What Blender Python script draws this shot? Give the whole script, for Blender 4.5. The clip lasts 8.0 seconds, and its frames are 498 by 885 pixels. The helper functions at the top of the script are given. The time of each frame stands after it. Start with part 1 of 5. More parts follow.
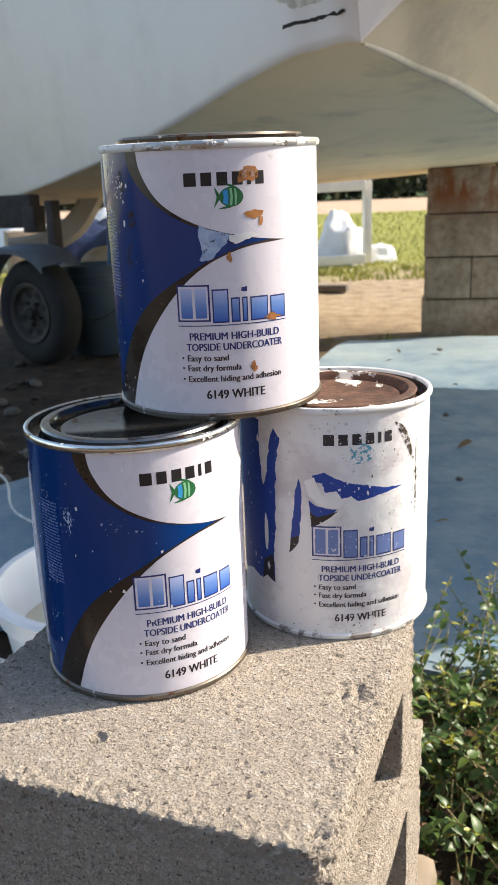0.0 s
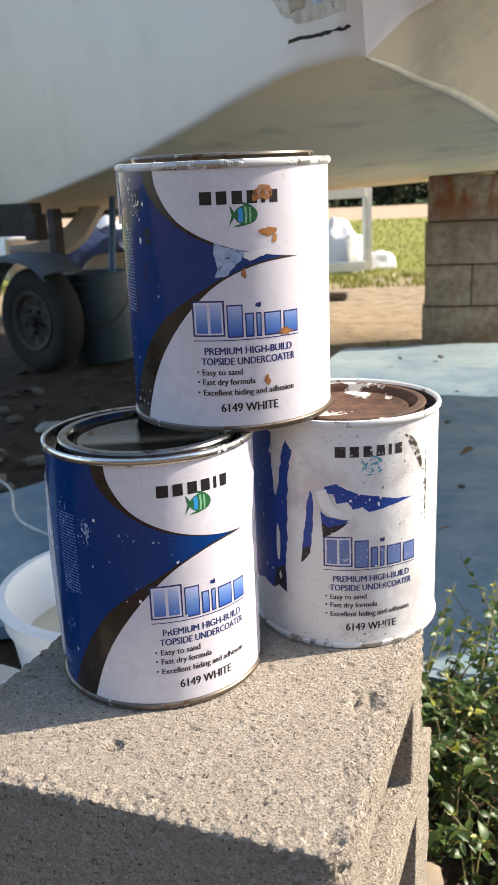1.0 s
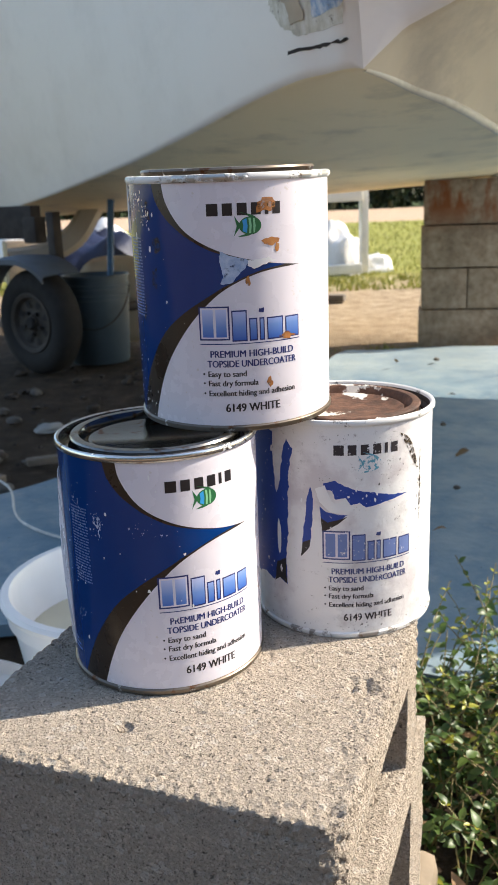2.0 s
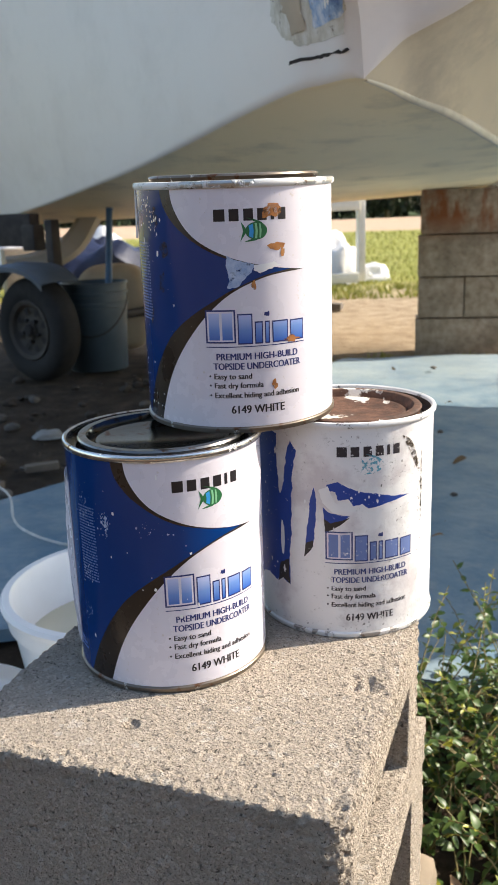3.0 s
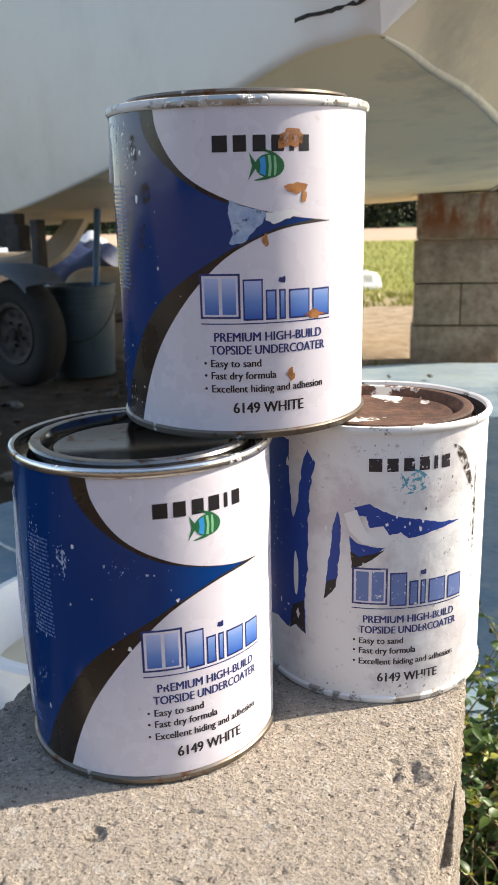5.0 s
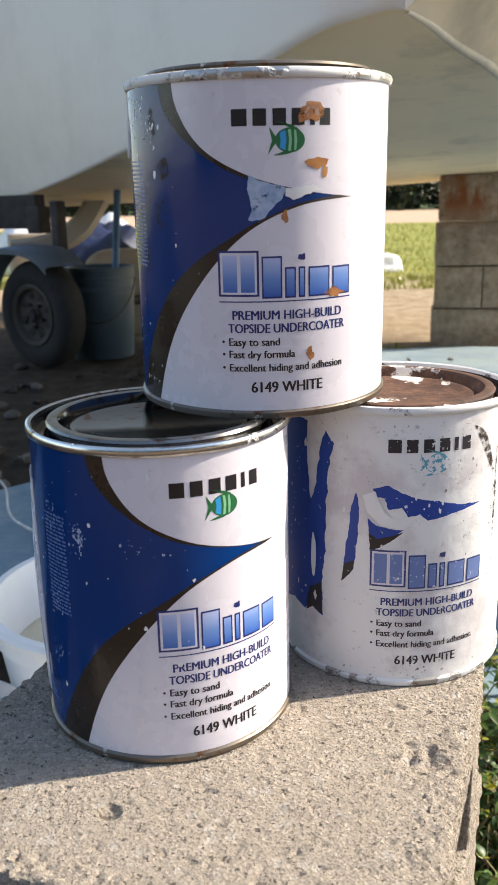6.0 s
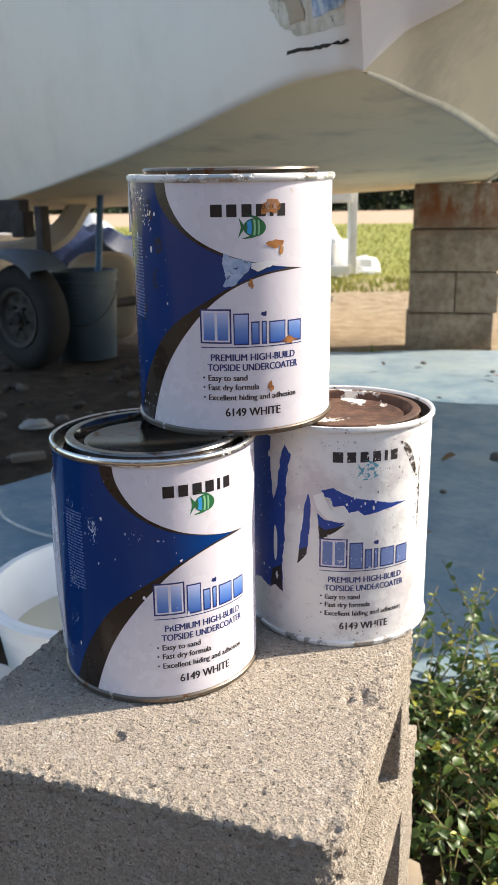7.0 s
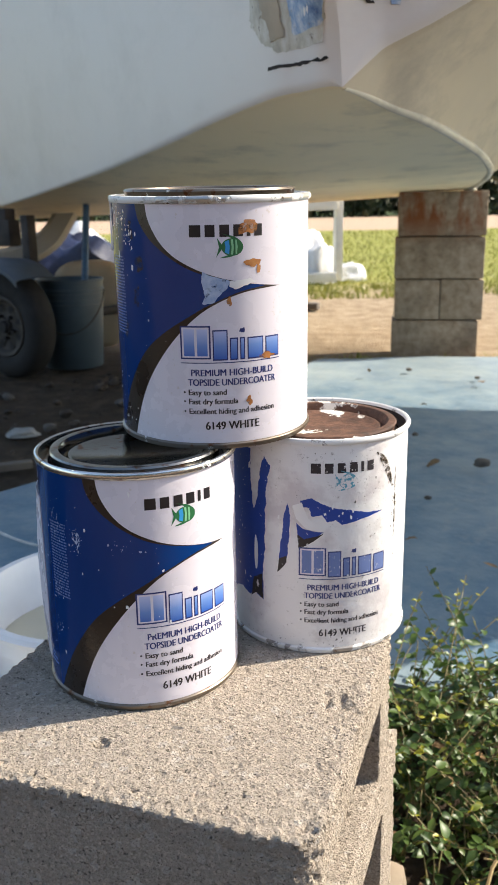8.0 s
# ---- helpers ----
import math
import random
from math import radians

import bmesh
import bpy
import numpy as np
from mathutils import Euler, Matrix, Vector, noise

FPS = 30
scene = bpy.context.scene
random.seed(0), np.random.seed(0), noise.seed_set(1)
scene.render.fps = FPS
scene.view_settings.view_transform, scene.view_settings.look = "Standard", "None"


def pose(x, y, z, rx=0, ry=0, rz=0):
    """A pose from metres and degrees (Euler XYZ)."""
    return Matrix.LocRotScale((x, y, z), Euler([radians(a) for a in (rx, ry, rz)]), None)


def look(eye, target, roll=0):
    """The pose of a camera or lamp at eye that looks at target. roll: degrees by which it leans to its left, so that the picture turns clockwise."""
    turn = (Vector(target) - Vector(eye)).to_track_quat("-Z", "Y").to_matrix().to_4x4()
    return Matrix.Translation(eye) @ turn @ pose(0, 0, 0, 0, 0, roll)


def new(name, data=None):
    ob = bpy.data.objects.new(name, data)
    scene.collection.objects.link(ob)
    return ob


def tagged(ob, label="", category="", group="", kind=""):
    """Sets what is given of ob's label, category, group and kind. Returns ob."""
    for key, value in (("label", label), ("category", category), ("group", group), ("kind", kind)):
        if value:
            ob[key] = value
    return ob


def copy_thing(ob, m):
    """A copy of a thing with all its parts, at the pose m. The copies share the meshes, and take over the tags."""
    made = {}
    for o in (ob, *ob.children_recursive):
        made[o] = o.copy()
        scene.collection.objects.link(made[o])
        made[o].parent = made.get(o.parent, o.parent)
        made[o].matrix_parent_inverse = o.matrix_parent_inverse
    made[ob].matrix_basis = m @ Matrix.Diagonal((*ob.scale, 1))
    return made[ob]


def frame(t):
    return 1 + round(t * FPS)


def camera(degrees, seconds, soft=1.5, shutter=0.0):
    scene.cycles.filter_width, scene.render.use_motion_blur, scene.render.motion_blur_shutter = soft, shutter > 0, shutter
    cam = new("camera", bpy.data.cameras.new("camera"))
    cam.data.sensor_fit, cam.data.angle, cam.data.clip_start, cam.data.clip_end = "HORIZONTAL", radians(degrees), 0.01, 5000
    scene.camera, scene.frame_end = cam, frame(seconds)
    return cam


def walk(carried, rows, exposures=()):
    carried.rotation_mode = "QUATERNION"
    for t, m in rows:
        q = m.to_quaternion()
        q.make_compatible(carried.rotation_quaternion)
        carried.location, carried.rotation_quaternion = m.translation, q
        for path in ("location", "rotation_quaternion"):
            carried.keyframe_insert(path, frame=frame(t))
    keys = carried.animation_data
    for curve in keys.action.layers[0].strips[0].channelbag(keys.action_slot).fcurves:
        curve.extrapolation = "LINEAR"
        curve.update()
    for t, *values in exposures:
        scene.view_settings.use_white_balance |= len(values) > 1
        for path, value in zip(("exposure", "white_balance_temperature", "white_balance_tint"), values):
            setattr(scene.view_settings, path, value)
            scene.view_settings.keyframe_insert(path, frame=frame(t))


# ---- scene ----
from mathutils.bvhtree import BVHTree

# ---------------------------------------------------------------- camera
cam = camera(33.0, 8.0, soft=0.8)
cam.data.dof.use_dof, cam.data.dof.focus_distance, cam.data.dof.aperture_fstop = True, 0.40, 42.0
TOP = 0.42  # height of the upper block's top face above the ground
ROWS = [  # seconds, x, y, height over the block's top, yaw, pitch, roll
    (0.0, 0.0572, -0.4077, 0.2334, 0.00, -16.46, -2.21),
    (0.5, 0.0542, -0.4077, 0.2355, 0.07, -16.21, -2.27),
    (1.0, 0.0507, -0.4139, 0.2385, -0.02, -16.02, -2.28),
    (1.5, 0.0495, -0.4267, 0.2433, -0.18, -16.01, -2.20),
    (3.0, 0.0424, -0.4435, 0.2414, -0.56, -15.32, -1.89),
    (3.5, 0.0441, -0.4478, 0.2448, -0.83, -15.04, -1.68),
    (4.0, 0.0409, -0.4513, 0.2449, -0.97, -14.83, -1.47),
    (4.5, 0.0433, -0.4141, 0.2352, -1.13, -14.67, -1.42),
    (5.0, 0.0361, -0.3392, 0.2131, -1.38, -14.73, -1.25),
    (5.2, 0.0386, -0.3212, 0.2058, 0.44, -14.56, -1.66),
    (6.3, 0.0360, -0.3605, 0.2192, -0.52, -16.14, -0.77),
    (6.5, 0.0380, -0.3935, 0.2351, -1.14, -16.04, -0.75),
    (7.0, 0.0394, -0.4277, 0.2441, -1.43, -15.97, -0.72),
    (7.5, 0.0388, -0.4417, 0.2490, -1.76, -15.69, -0.90),
    (8.0, 0.0436, -0.4386, 0.2504, -2.27, -15.55, -0.86),
]
walk(cam, [(t, pose(x, y, TOP + z, 90 + pitch, 0, yaw) @ pose(0, 0, 0, 0, 0, roll)) for t, x, y, z, yaw, pitch, roll in ROWS], ((0.0, 1.0, 6850, 10), (8.0, 1.0, 6850, 10)))

# ---------------------------------------------------------------- sky and sun
SUN_AZ, SUN_EL = 11.0, 38.0  # degrees from +x towards +y, and above the horizon
world = bpy.data.worlds.new("sky")
scene.world = world
world.use_nodes = True
wn = world.node_tree.nodes
sky = wn.new("ShaderNodeTexSky")
sky.sky_type, sky.sun_disc = "NISHITA", False
sky.sun_elevation, sky.sun_rotation = radians(SUN_EL), radians(90 - SUN_AZ)
world.node_tree.links.new(sky.outputs[0], wn["Background"].inputs[0])
wn["Background"].inputs[1].default_value = 0.15
sun = new("sun", bpy.data.lights.new("sun", "SUN"))
sun.data.energy, sun.data.angle, sun.data.color = 4.4, radians(0.5), (1.0, 0.93, 0.82)
sd = Vector((math.cos(radians(SUN_EL)) * math.cos(radians(SUN_AZ)), math.cos(radians(SUN_EL)) * math.sin(radians(SUN_AZ)), math.sin(radians(SUN_EL))))
sun.matrix_world = look(sd * 20, (0, 0, 0))


# ---------------------------------------------------------------- materials
class Mat:
    """A small node builder round one Principled shader."""

    def __init__(self, name, rough=0.5, metal=0.0, spec=0.5):
        self.m = bpy.data.materials.new(name)
        self.m.use_nodes = True
        self.t = self.m.node_tree
        self.p = self.t.nodes["Principled BSDF"]
        self.p.inputs["Roughness"].default_value = rough
        self.p.inputs["Metallic"].default_value = metal
        self.p.inputs["Specular IOR Level"].default_value = spec
        self.co = self.t.nodes.new("ShaderNodeTexCoord").outputs["Object"]

    def node(self, kind, **sockets):
        n = self.t.nodes.new(kind)
        for k, v in sockets.items():
            self.put(n.inputs[k.replace("_", " ")], v)
        return n

    def put(self, socket, v):
        if isinstance(v, bpy.types.NodeSocket):
            self.t.links.new(v, socket)
        else:
            socket.default_value = v

    def noise(self, scale, detail=4.0, rough=0.55, stretch=None):
        co = self.co
        if stretch:
            mp = self.node("ShaderNodeMapping", Vector=co, Scale=stretch)
            co = mp.outputs[0]
        return self.node("ShaderNodeTexNoise", Vector=co, Scale=scale, Detail=detail, Roughness=rough).outputs["Fac"]

    def voronoi(self, scale, feature="F1"):
        n = self.node("ShaderNodeTexVoronoi", Vector=self.co, Scale=scale)
        n.feature = feature
        return n.outputs["Distance"]

    def ramp(self, fac, stops):
        r = self.node("ShaderNodeValToRGB", Fac=fac)
        e = r.color_ramp.elements
        while len(e) < len(stops):
            e.new(0.5)
        for i, (at, c) in enumerate(stops):
            e[i].position = at
            e[i].color = (*c, 1) if len(c) == 3 else c
        return r.outputs[0]

    def step(self, fac, a, b):
        return self.node("ShaderNodeMapRange", Value=fac, From_Min=a, From_Max=b).outputs[0]

    def mix(self, fac, a, b, mode="MIX"):
        n = self.t.nodes.new("ShaderNodeMix")
        n.data_type, n.blend_type = "RGBA", mode
        self.put(n.inputs[0], fac)
        for s, v in ((n.inputs[6], a), (n.inputs[7], b)):
            self.put(s, (*v, 1) if isinstance(v, tuple) and len(v) == 3 else v)
        return n.outputs[2]

    def math(self, op, a, b=0.0):
        n = self.t.nodes.new("ShaderNodeMath")
        n.operation = op
        self.put(n.inputs[0], a)
        self.put(n.inputs[1], b)
        return n.outputs[0]

    def colour(self, c):
        self.put(self.p.inputs["Base Color"], (*c, 1) if isinstance(c, tuple) else c)
        return self

    def rough(self, v):
        self.put(self.p.inputs["Roughness"], v)
        return self

    def bump(self, height, depth, strength=1.0, after=None):
        b = self.node("ShaderNodeBump", Height=height, Distance=depth, Strength=strength)
        if after is not None:
            self.put(b.inputs["Normal"], after)
        self.put(self.p.inputs["Normal"], b.outputs[0])
        return b.outputs[0]


def simple(name, c, rough=0.5, metal=0.0, spread=0.25, scale=60.0, relief=0.0, spec=0.5):
    k = Mat(name, rough, metal, spec)
    lo, hi = tuple(v * (1 - spread) for v in c), tuple(min(1, v * (1 + spread)) for v in c)
    mixed = k.ramp(k.noise(scale, 6), [(0.3, lo), (0.7, hi)])
    mixed = k.mix(k.step(k.noise(scale * 0.13, 3), 0.35, 0.7), mixed, lo)
    k.colour(mixed)
    if relief:
        k.bump(k.noise(scale * 2.5, 5), relief)
    return k.m


def label_paint(name, c, rough=0.22, stain=(0.5, 0.42, 0.3), spec=0.5):
    k = Mat(name, rough, 0, spec)
    base = k.mix(k.step(k.noise(25, 5), 0.62, 0.85), c, tuple(0.75 * v + 0.25 * s for v, s in zip(c, stain)))
    k.colour(k.mix(k.math("MULTIPLY", k.step(k.noise(420, 3), 0.66, 0.72), 0.35), base, stain))
    k.rough(k.node("ShaderNodeMapRange", Value=k.noise(60, 5), From_Min=0.3, From_Max=0.7, To_Min=rough * 0.8, To_Max=rough * 1.7).outputs[0])
    k.bump(k.noise(70, 2), 0.00025, 0.5)
    return k.m


label_white = label_paint("label_white", (0.69, 0.65, 0.70))
label_blue = label_paint("label_blue", (0.0005, 0.034, 0.165), 0.10, (0.003, 0.055, 0.21), 0.4)
label_black = label_paint("label_black", (0.022, 0.014, 0.01), 0.25, (0.2, 0.15, 0.1))
ink_black = simple("ink_black", (0.015, 0.013, 0.016), 0.35)
ink_navy = simple("ink_navy", (0.015, 0.03, 0.16), 0.35)
ink_pale = simple("ink_pale", (0.10, 0.18, 0.40), 0.4)
fish_green = simple("fish_green", (0.02, 0.14, 0.05), 0.35)
fish_pale = simple("fish_pale", (0.25, 0.55, 0.3), 0.35)
fish_blue = simple("fish_blue", (0.03, 0.3, 0.65), 0.35)


def gradient_ink():
    k = Mat("ink_gradient", 0.3)
    z = k.node("ShaderNodeSeparateXYZ", Vector=k.co).outputs[2]
    k.colour(k.ramp(k.step(z, 0.048, 0.066), [(0.0, (0.02, 0.10, 0.42)), (0.4, (0.14, 0.26, 0.57)), (1.0, (0.57, 0.60, 0.80))]))
    return k.m


ink_gradient = gradient_ink()


def worn_ink(name, c, hide=0.5):
    """Ink half hidden by a skin of dried white paint."""
    k = Mat(name, 0.5)
    k.colour(k.mix(k.step(k.noise(330, 5, 0.7), hide, hide + 0.03), c, (0.72, 0.70, 0.69)))
    return k.m


worn_black = worn_ink("worn_black_ink", (0.025, 0.02, 0.025), 0.60)
worn_navy = worn_ink("worn_navy_ink", (0.03, 0.045, 0.16), 0.62)
worn_grad = worn_ink("worn_gradient_ink", (0.14, 0.20, 0.42), 0.60)
worn_fish = worn_ink("worn_fish_ink", (0.10, 0.33, 0.42), 0.49)
worn_blue = worn_ink("worn_label_blue", (0.008, 0.045, 0.27), 0.66)
worn_dark = worn_ink("worn_label_black", (0.02, 0.014, 0.012), 0.64)


def splashed_paint():
    k = Mat("dried_white_paint", 0.45)
    c = k.mix(k.step(k.noise(22, 6, 0.65), 0.5, 0.62), (0.76, 0.745, 0.73), (0.6, 0.56, 0.56))
    c = k.mix(k.step(k.noise(240, 6, 0.78), 0.61, 0.72), c, (0.3, 0.27, 0.25))
    c = k.mix(k.math("MULTIPLY", k.step(k.noise(60, 6, 0.7), 0.58, 0.75), 0.5), c, (0.38, 0.35, 0.33))
    k.colour(c)
    b = k.bump(k.noise(32, 4, 0.55), 0.0016, 0.7)
    k.bump(k.noise(190, 5, 0.65), 0.00022, 0.8, b)
    return k.m


paint_film = splashed_paint()
drip_paint = simple("drip_paint", (0.76, 0.75, 0.74), 0.35, 0, 0.06, 60)


def tin():
    k = Mat("tinplate", 0.28, 1.0)
    k.colour(k.mix(k.step(k.noise(140, 5), 0.55, 0.7), (0.62, 0.62, 0.62), (0.36, 0.31, 0.25)))
    k.rough(k.step(k.noise(90, 4), -0.2, 1.4))
    return k.m


tinplate = tin()


def spattered(name, under, metal, amount, paint=(0.74, 0.73, 0.71), gloss=0.3):
    """Tin rim with dried paint on it."""
    k = Mat(name, 0.4)
    on = k.step(k.noise(75, 6, 0.65), amount, amount + 0.04)
    rusty = k.mix(k.step(k.noise(190, 5), 0.57, 0.66), under, (0.14, 0.06, 0.025))
    k.colour(k.mix(on, rusty, paint))
    k.put(k.p.inputs["Metallic"], k.math("MULTIPLY", k.math("SUBTRACT", 1.0, on), metal))
    k.rough(k.node("ShaderNodeMapRange", Value=on, To_Min=gloss, To_Max=0.5).outputs[0])
    k.bump(on, 0.0005)
    return k.m


rim_clean = spattered("rim_tin", (0.62, 0.62, 0.62), 0.95, 0.66, gloss=0.22)
rim_painted = spattered("rim_painted", (0.5, 0.49, 0.47), 0.8, 0.46)
rim_thick = spattered("rim_thick_paint", (0.16, 0.14, 0.125), 0.3, 0.37)
base_rusty = spattered("rusty_base_seam", (0.2, 0.165, 0.13), 0.7, 0.62)
base_caked = spattered("caked_base_seam", (0.32, 0.295, 0.27), 0.3, 0.44)
lid_dark = spattered("lid_dark_tin", (0.22, 0.215, 0.20), 0.95, 0.76, gloss=0.16)


def rust():
    k = Mat("rusted_tin", 0.8, 0.1)
    c = k.ramp(k.noise(90, 7, 0.65), [(0.25, (0.03, 0.018, 0.012)), (0.5, (0.10, 0.048, 0.03)), (0.75, (0.2, 0.1, 0.06))])
    k.colour(k.mix(k.step(k.noise(38, 5), 0.60, 0.62), c, (0.7, 0.66, 0.6)))
    k.bump(k.noise(300, 6), 0.0006)
    return k.m


rusted = rust()


# darker brown for the channel round the right can's lid
channel_brown = simple("dark_channel_brown", (0.045, 0.03, 0.022), 0.75, 0.2, 0.5, 120, 0.0004)


def rust_stain():
    k = Mat("rust_stain", 0.6)
    c = k.ramp(k.noise(150, 5), [(0.3, (0.22, 0.075, 0.015)), (0.55, (0.40, 0.15, 0.03)), (0.75, (0.52, 0.25, 0.08))])
    k.colour(c)
    k.put(k.p.inputs["Alpha"], k.step(k.noise(170, 5, 0.6), 0.30, 0.52))
    return k.m


stain = rust_stain()


def scuff_mat():
    k = Mat("torn_label", 0.5)
    k.colour(k.ramp(k.noise(160, 6, 0.7), [(0.3, (0.2, 0.3, 0.5)), (0.6, (0.42, 0.5, 0.64)), (0.8, (0.66, 0.68, 0.74))]))
    k.put(k.p.inputs["Alpha"], k.step(k.noise(230, 5, 0.6), 0.28, 0.42))
    k.bump(k.noise(220, 4), 0.0008)
    return k.m


torn = scuff_mat()


def smudge_mat():
    k = Mat("brown_smudge", 0.7)
    k.colour(k.ramp(k.noise(220, 5), [(0.3, (0.03, 0.02, 0.012)), (0.7, (0.09, 0.055, 0.025))]))
    k.put(k.p.inputs["Alpha"], k.math("MULTIPLY", k.step(k.noise(320, 5, 0.65), 0.42, 0.6), 0.8))
    return k.m


smudge = smudge_mat()


def concrete(name, tone=(0.525, 0.445, 0.36), fine=1.0):
    """Cast concrete: sand grains of several tones, open pits with painted shade, and broad stains."""
    k = Mat(name, 0.97, 0, 0.15)
    cells = k.node("ShaderNodeTexVoronoi", Vector=k.co, Scale=720 / fine)
    pick = k.node("ShaderNodeSeparateXYZ", Vector=cells.outputs["Color"]).outputs[0]
    coarse = k.node("ShaderNodeTexVoronoi", Vector=k.co, Scale=300 / fine)
    pebbles = k.node("ShaderNodeSeparateXYZ", Vector=coarse.outputs["Color"]).outputs[1]
    grain = k.noise(520 / fine, 6, 0.75)
    c = k.ramp(pick, [(0.0, tuple(v * 0.82 for v in tone)), (0.3, tuple(v * 0.95 for v in tone)), (0.7, tone), (1.0, tuple(min(1, v * 1.25) for v in tone))])
    # shade between the grains, painted as a darker tone
    c = k.mix(k.step(grain, 0.36, 0.44), tuple(v * 0.5 for v in tone), c)
    c = k.mix(k.math("MULTIPLY", k.step(pebbles, 0.93, 0.95), 0.35), c, (0.72, 0.68, 0.62))
    c = k.mix(k.math("MULTIPLY", k.step(k.noise(16 / fine, 5, 0.6), 0.42, 0.75), 0.35), c, tuple(v * 0.72 for v in tone))
    # pits take a dark colour for the shadow inside them
    pits = k.step(k.noise(400 / fine, 4, 0.6), 0.36, 0.385)
    pits = k.math("MINIMUM", pits, k.step(k.noise(170 / fine, 5, 0.65), 0.30, 0.33))
    c = k.mix(pits, tuple(v * 0.34 for v in tone), c)
    k.colour(c)
    b = k.bump(pits, 0.0022 * fine, 1.0)
    b = k.bump(grain, 0.0030 * fine, 1.0, b)
    k.bump(cells.outputs["Distance"], 0.0008 * fine, 1.0, b)
    return k.m


block_concrete = concrete("block_concrete")


def pier_mat():
    k = Mat("pier_concrete", 0.95, 0, 0.2)
    c = k.ramp(k.noise(28, 6, 0.65), [(0.25, (0.2, 0.145, 0.1)), (0.5, (0.38, 0.305, 0.235)), (0.75, (0.5, 0.42, 0.335))])
    c = k.mix(k.math("MULTIPLY", k.step(k.noise(5, 5, 0.65), 0.48, 0.7), 0.7), c, (0.14, 0.115, 0.09))
    rust_at = k.step(k.noise(6.5, 6, 0.65, (1, 1, 0.35)), 0.40, 0.50)
    z = k.node("ShaderNodeSeparateXYZ", Vector=k.node("ShaderNodeNewGeometry").outputs["Position"]).outputs[2]
    c = k.mix(k.math("MULTIPLY", rust_at, k.step(z, 0.5, 0.62)), c, (0.26, 0.10, 0.045))
    k.colour(c)
    k.bump(k.noise(160, 5, 0.7), 0.004)
    return k.m


pier_concrete = pier_mat()


def ground_mat():
    """Dark soil near by, paler dirt beyond, then grass and a sandy road further off."""
    k = Mat("ground_soil", 1.0, 0, 0.15)
    sep = k.node("ShaderNodeSeparateXYZ", Vector=k.co)
    y = k.math("ADD", sep.outputs[1], k.math("MULTIPLY", k.math("SUBTRACT", k.noise(0.9, 5, 0.65), 0.5), 2.2))
    x = sep.outputs[0]
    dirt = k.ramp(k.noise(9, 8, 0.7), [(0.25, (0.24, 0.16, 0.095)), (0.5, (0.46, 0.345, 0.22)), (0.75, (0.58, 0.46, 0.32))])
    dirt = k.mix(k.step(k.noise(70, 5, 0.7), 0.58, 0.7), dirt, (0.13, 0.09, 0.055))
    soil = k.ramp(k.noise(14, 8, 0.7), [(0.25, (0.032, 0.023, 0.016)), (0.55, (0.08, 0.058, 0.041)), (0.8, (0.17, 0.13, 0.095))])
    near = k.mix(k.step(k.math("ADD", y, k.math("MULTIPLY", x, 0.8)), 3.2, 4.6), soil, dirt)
    # unseen warm earth behind the camera, added to bounce light onto the blocks
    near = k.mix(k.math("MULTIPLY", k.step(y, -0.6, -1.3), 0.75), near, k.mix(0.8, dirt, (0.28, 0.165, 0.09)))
    grass = k.ramp(k.noise(2.2, 8, 0.7), [(0.25, (0.17, 0.19, 0.04)), (0.5, (0.30, 0.30, 0.075)), (0.75, (0.42, 0.38, 0.15))])
    c = k.mix(k.step(y, 6.3, 7.3), near, grass)
    c = k.mix(k.step(y, 25.0, 26.5), c, (0.5, 0.36, 0.25))
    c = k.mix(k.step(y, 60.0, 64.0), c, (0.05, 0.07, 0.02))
    k.colour(c)
    b = k.bump(k.noise(26, 8, 0.75), 0.035, 0.9)
    k.bump(k.noise(160, 5, 0.7), 0.006, 0.8, b)
    return k.m


ground_soil = ground_mat()


def tarp_mat():
    k = Mat("blue_tarp", 0.62, 0, 0.35)
    c = k.ramp(k.noise(5, 7, 0.65), [(0.25, (0.045, 0.11, 0.185)), (0.5, (0.12, 0.2, 0.265)), (0.75, (0.20, 0.265, 0.305))])
    c = k.mix(k.math("MULTIPLY", k.step(k.noise(22, 7, 0.75), 0.53, 0.68), 0.7), c, (0.26, 0.29, 0.295))
    c = k.mix(k.math("MULTIPLY", k.step(k.noise(1.9, 7, 0.75), 0.46, 0.62), 0.7), c, (0.27, 0.33, 0.35))
    # sunlit tone of the far end painted into the colour, growing with y
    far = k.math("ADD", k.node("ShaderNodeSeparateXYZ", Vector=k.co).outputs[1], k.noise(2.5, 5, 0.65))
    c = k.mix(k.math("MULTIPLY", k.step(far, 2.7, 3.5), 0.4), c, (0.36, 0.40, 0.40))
    c = k.mix(k.step(k.noise(75, 6, 0.75), 0.64, 0.70), c, (0.3, 0.31, 0.3))
    c = k.mix(k.step(k.noise(48, 6, 0.75), 0.66, 0.72), c, (0.045, 0.04, 0.035))
    k.colour(c)
    b = k.bump(k.noise(6, 5, 0.5), 0.02, 0.6)
    k.bump(k.noise(60, 5, 0.6), 0.002, 0.6, b)
    return k.m


tarp_blue = tarp_mat()


def hull_mat(name, c, dirty, amount, scuffs=0.65):
    k = Mat(name, 0.5, 0, 0.4)
    streak = k.noise(2.6, 7, 0.65, (1, 0.35, 1))
    col = k.mix(k.step(streak, amount, amount + 0.3), c, dirty)
    col = k.mix(k.math("MULTIPLY", k.step(k.noise(9, 7, 0.7, (0.5, 0.3, 1)), 0.52, 0.70), scuffs), col, tuple(v * 0.5 for v in dirty))
    k.colour(col)
    k.bump(k.noise(3, 3), 0.01, 0.35)
    return k.m


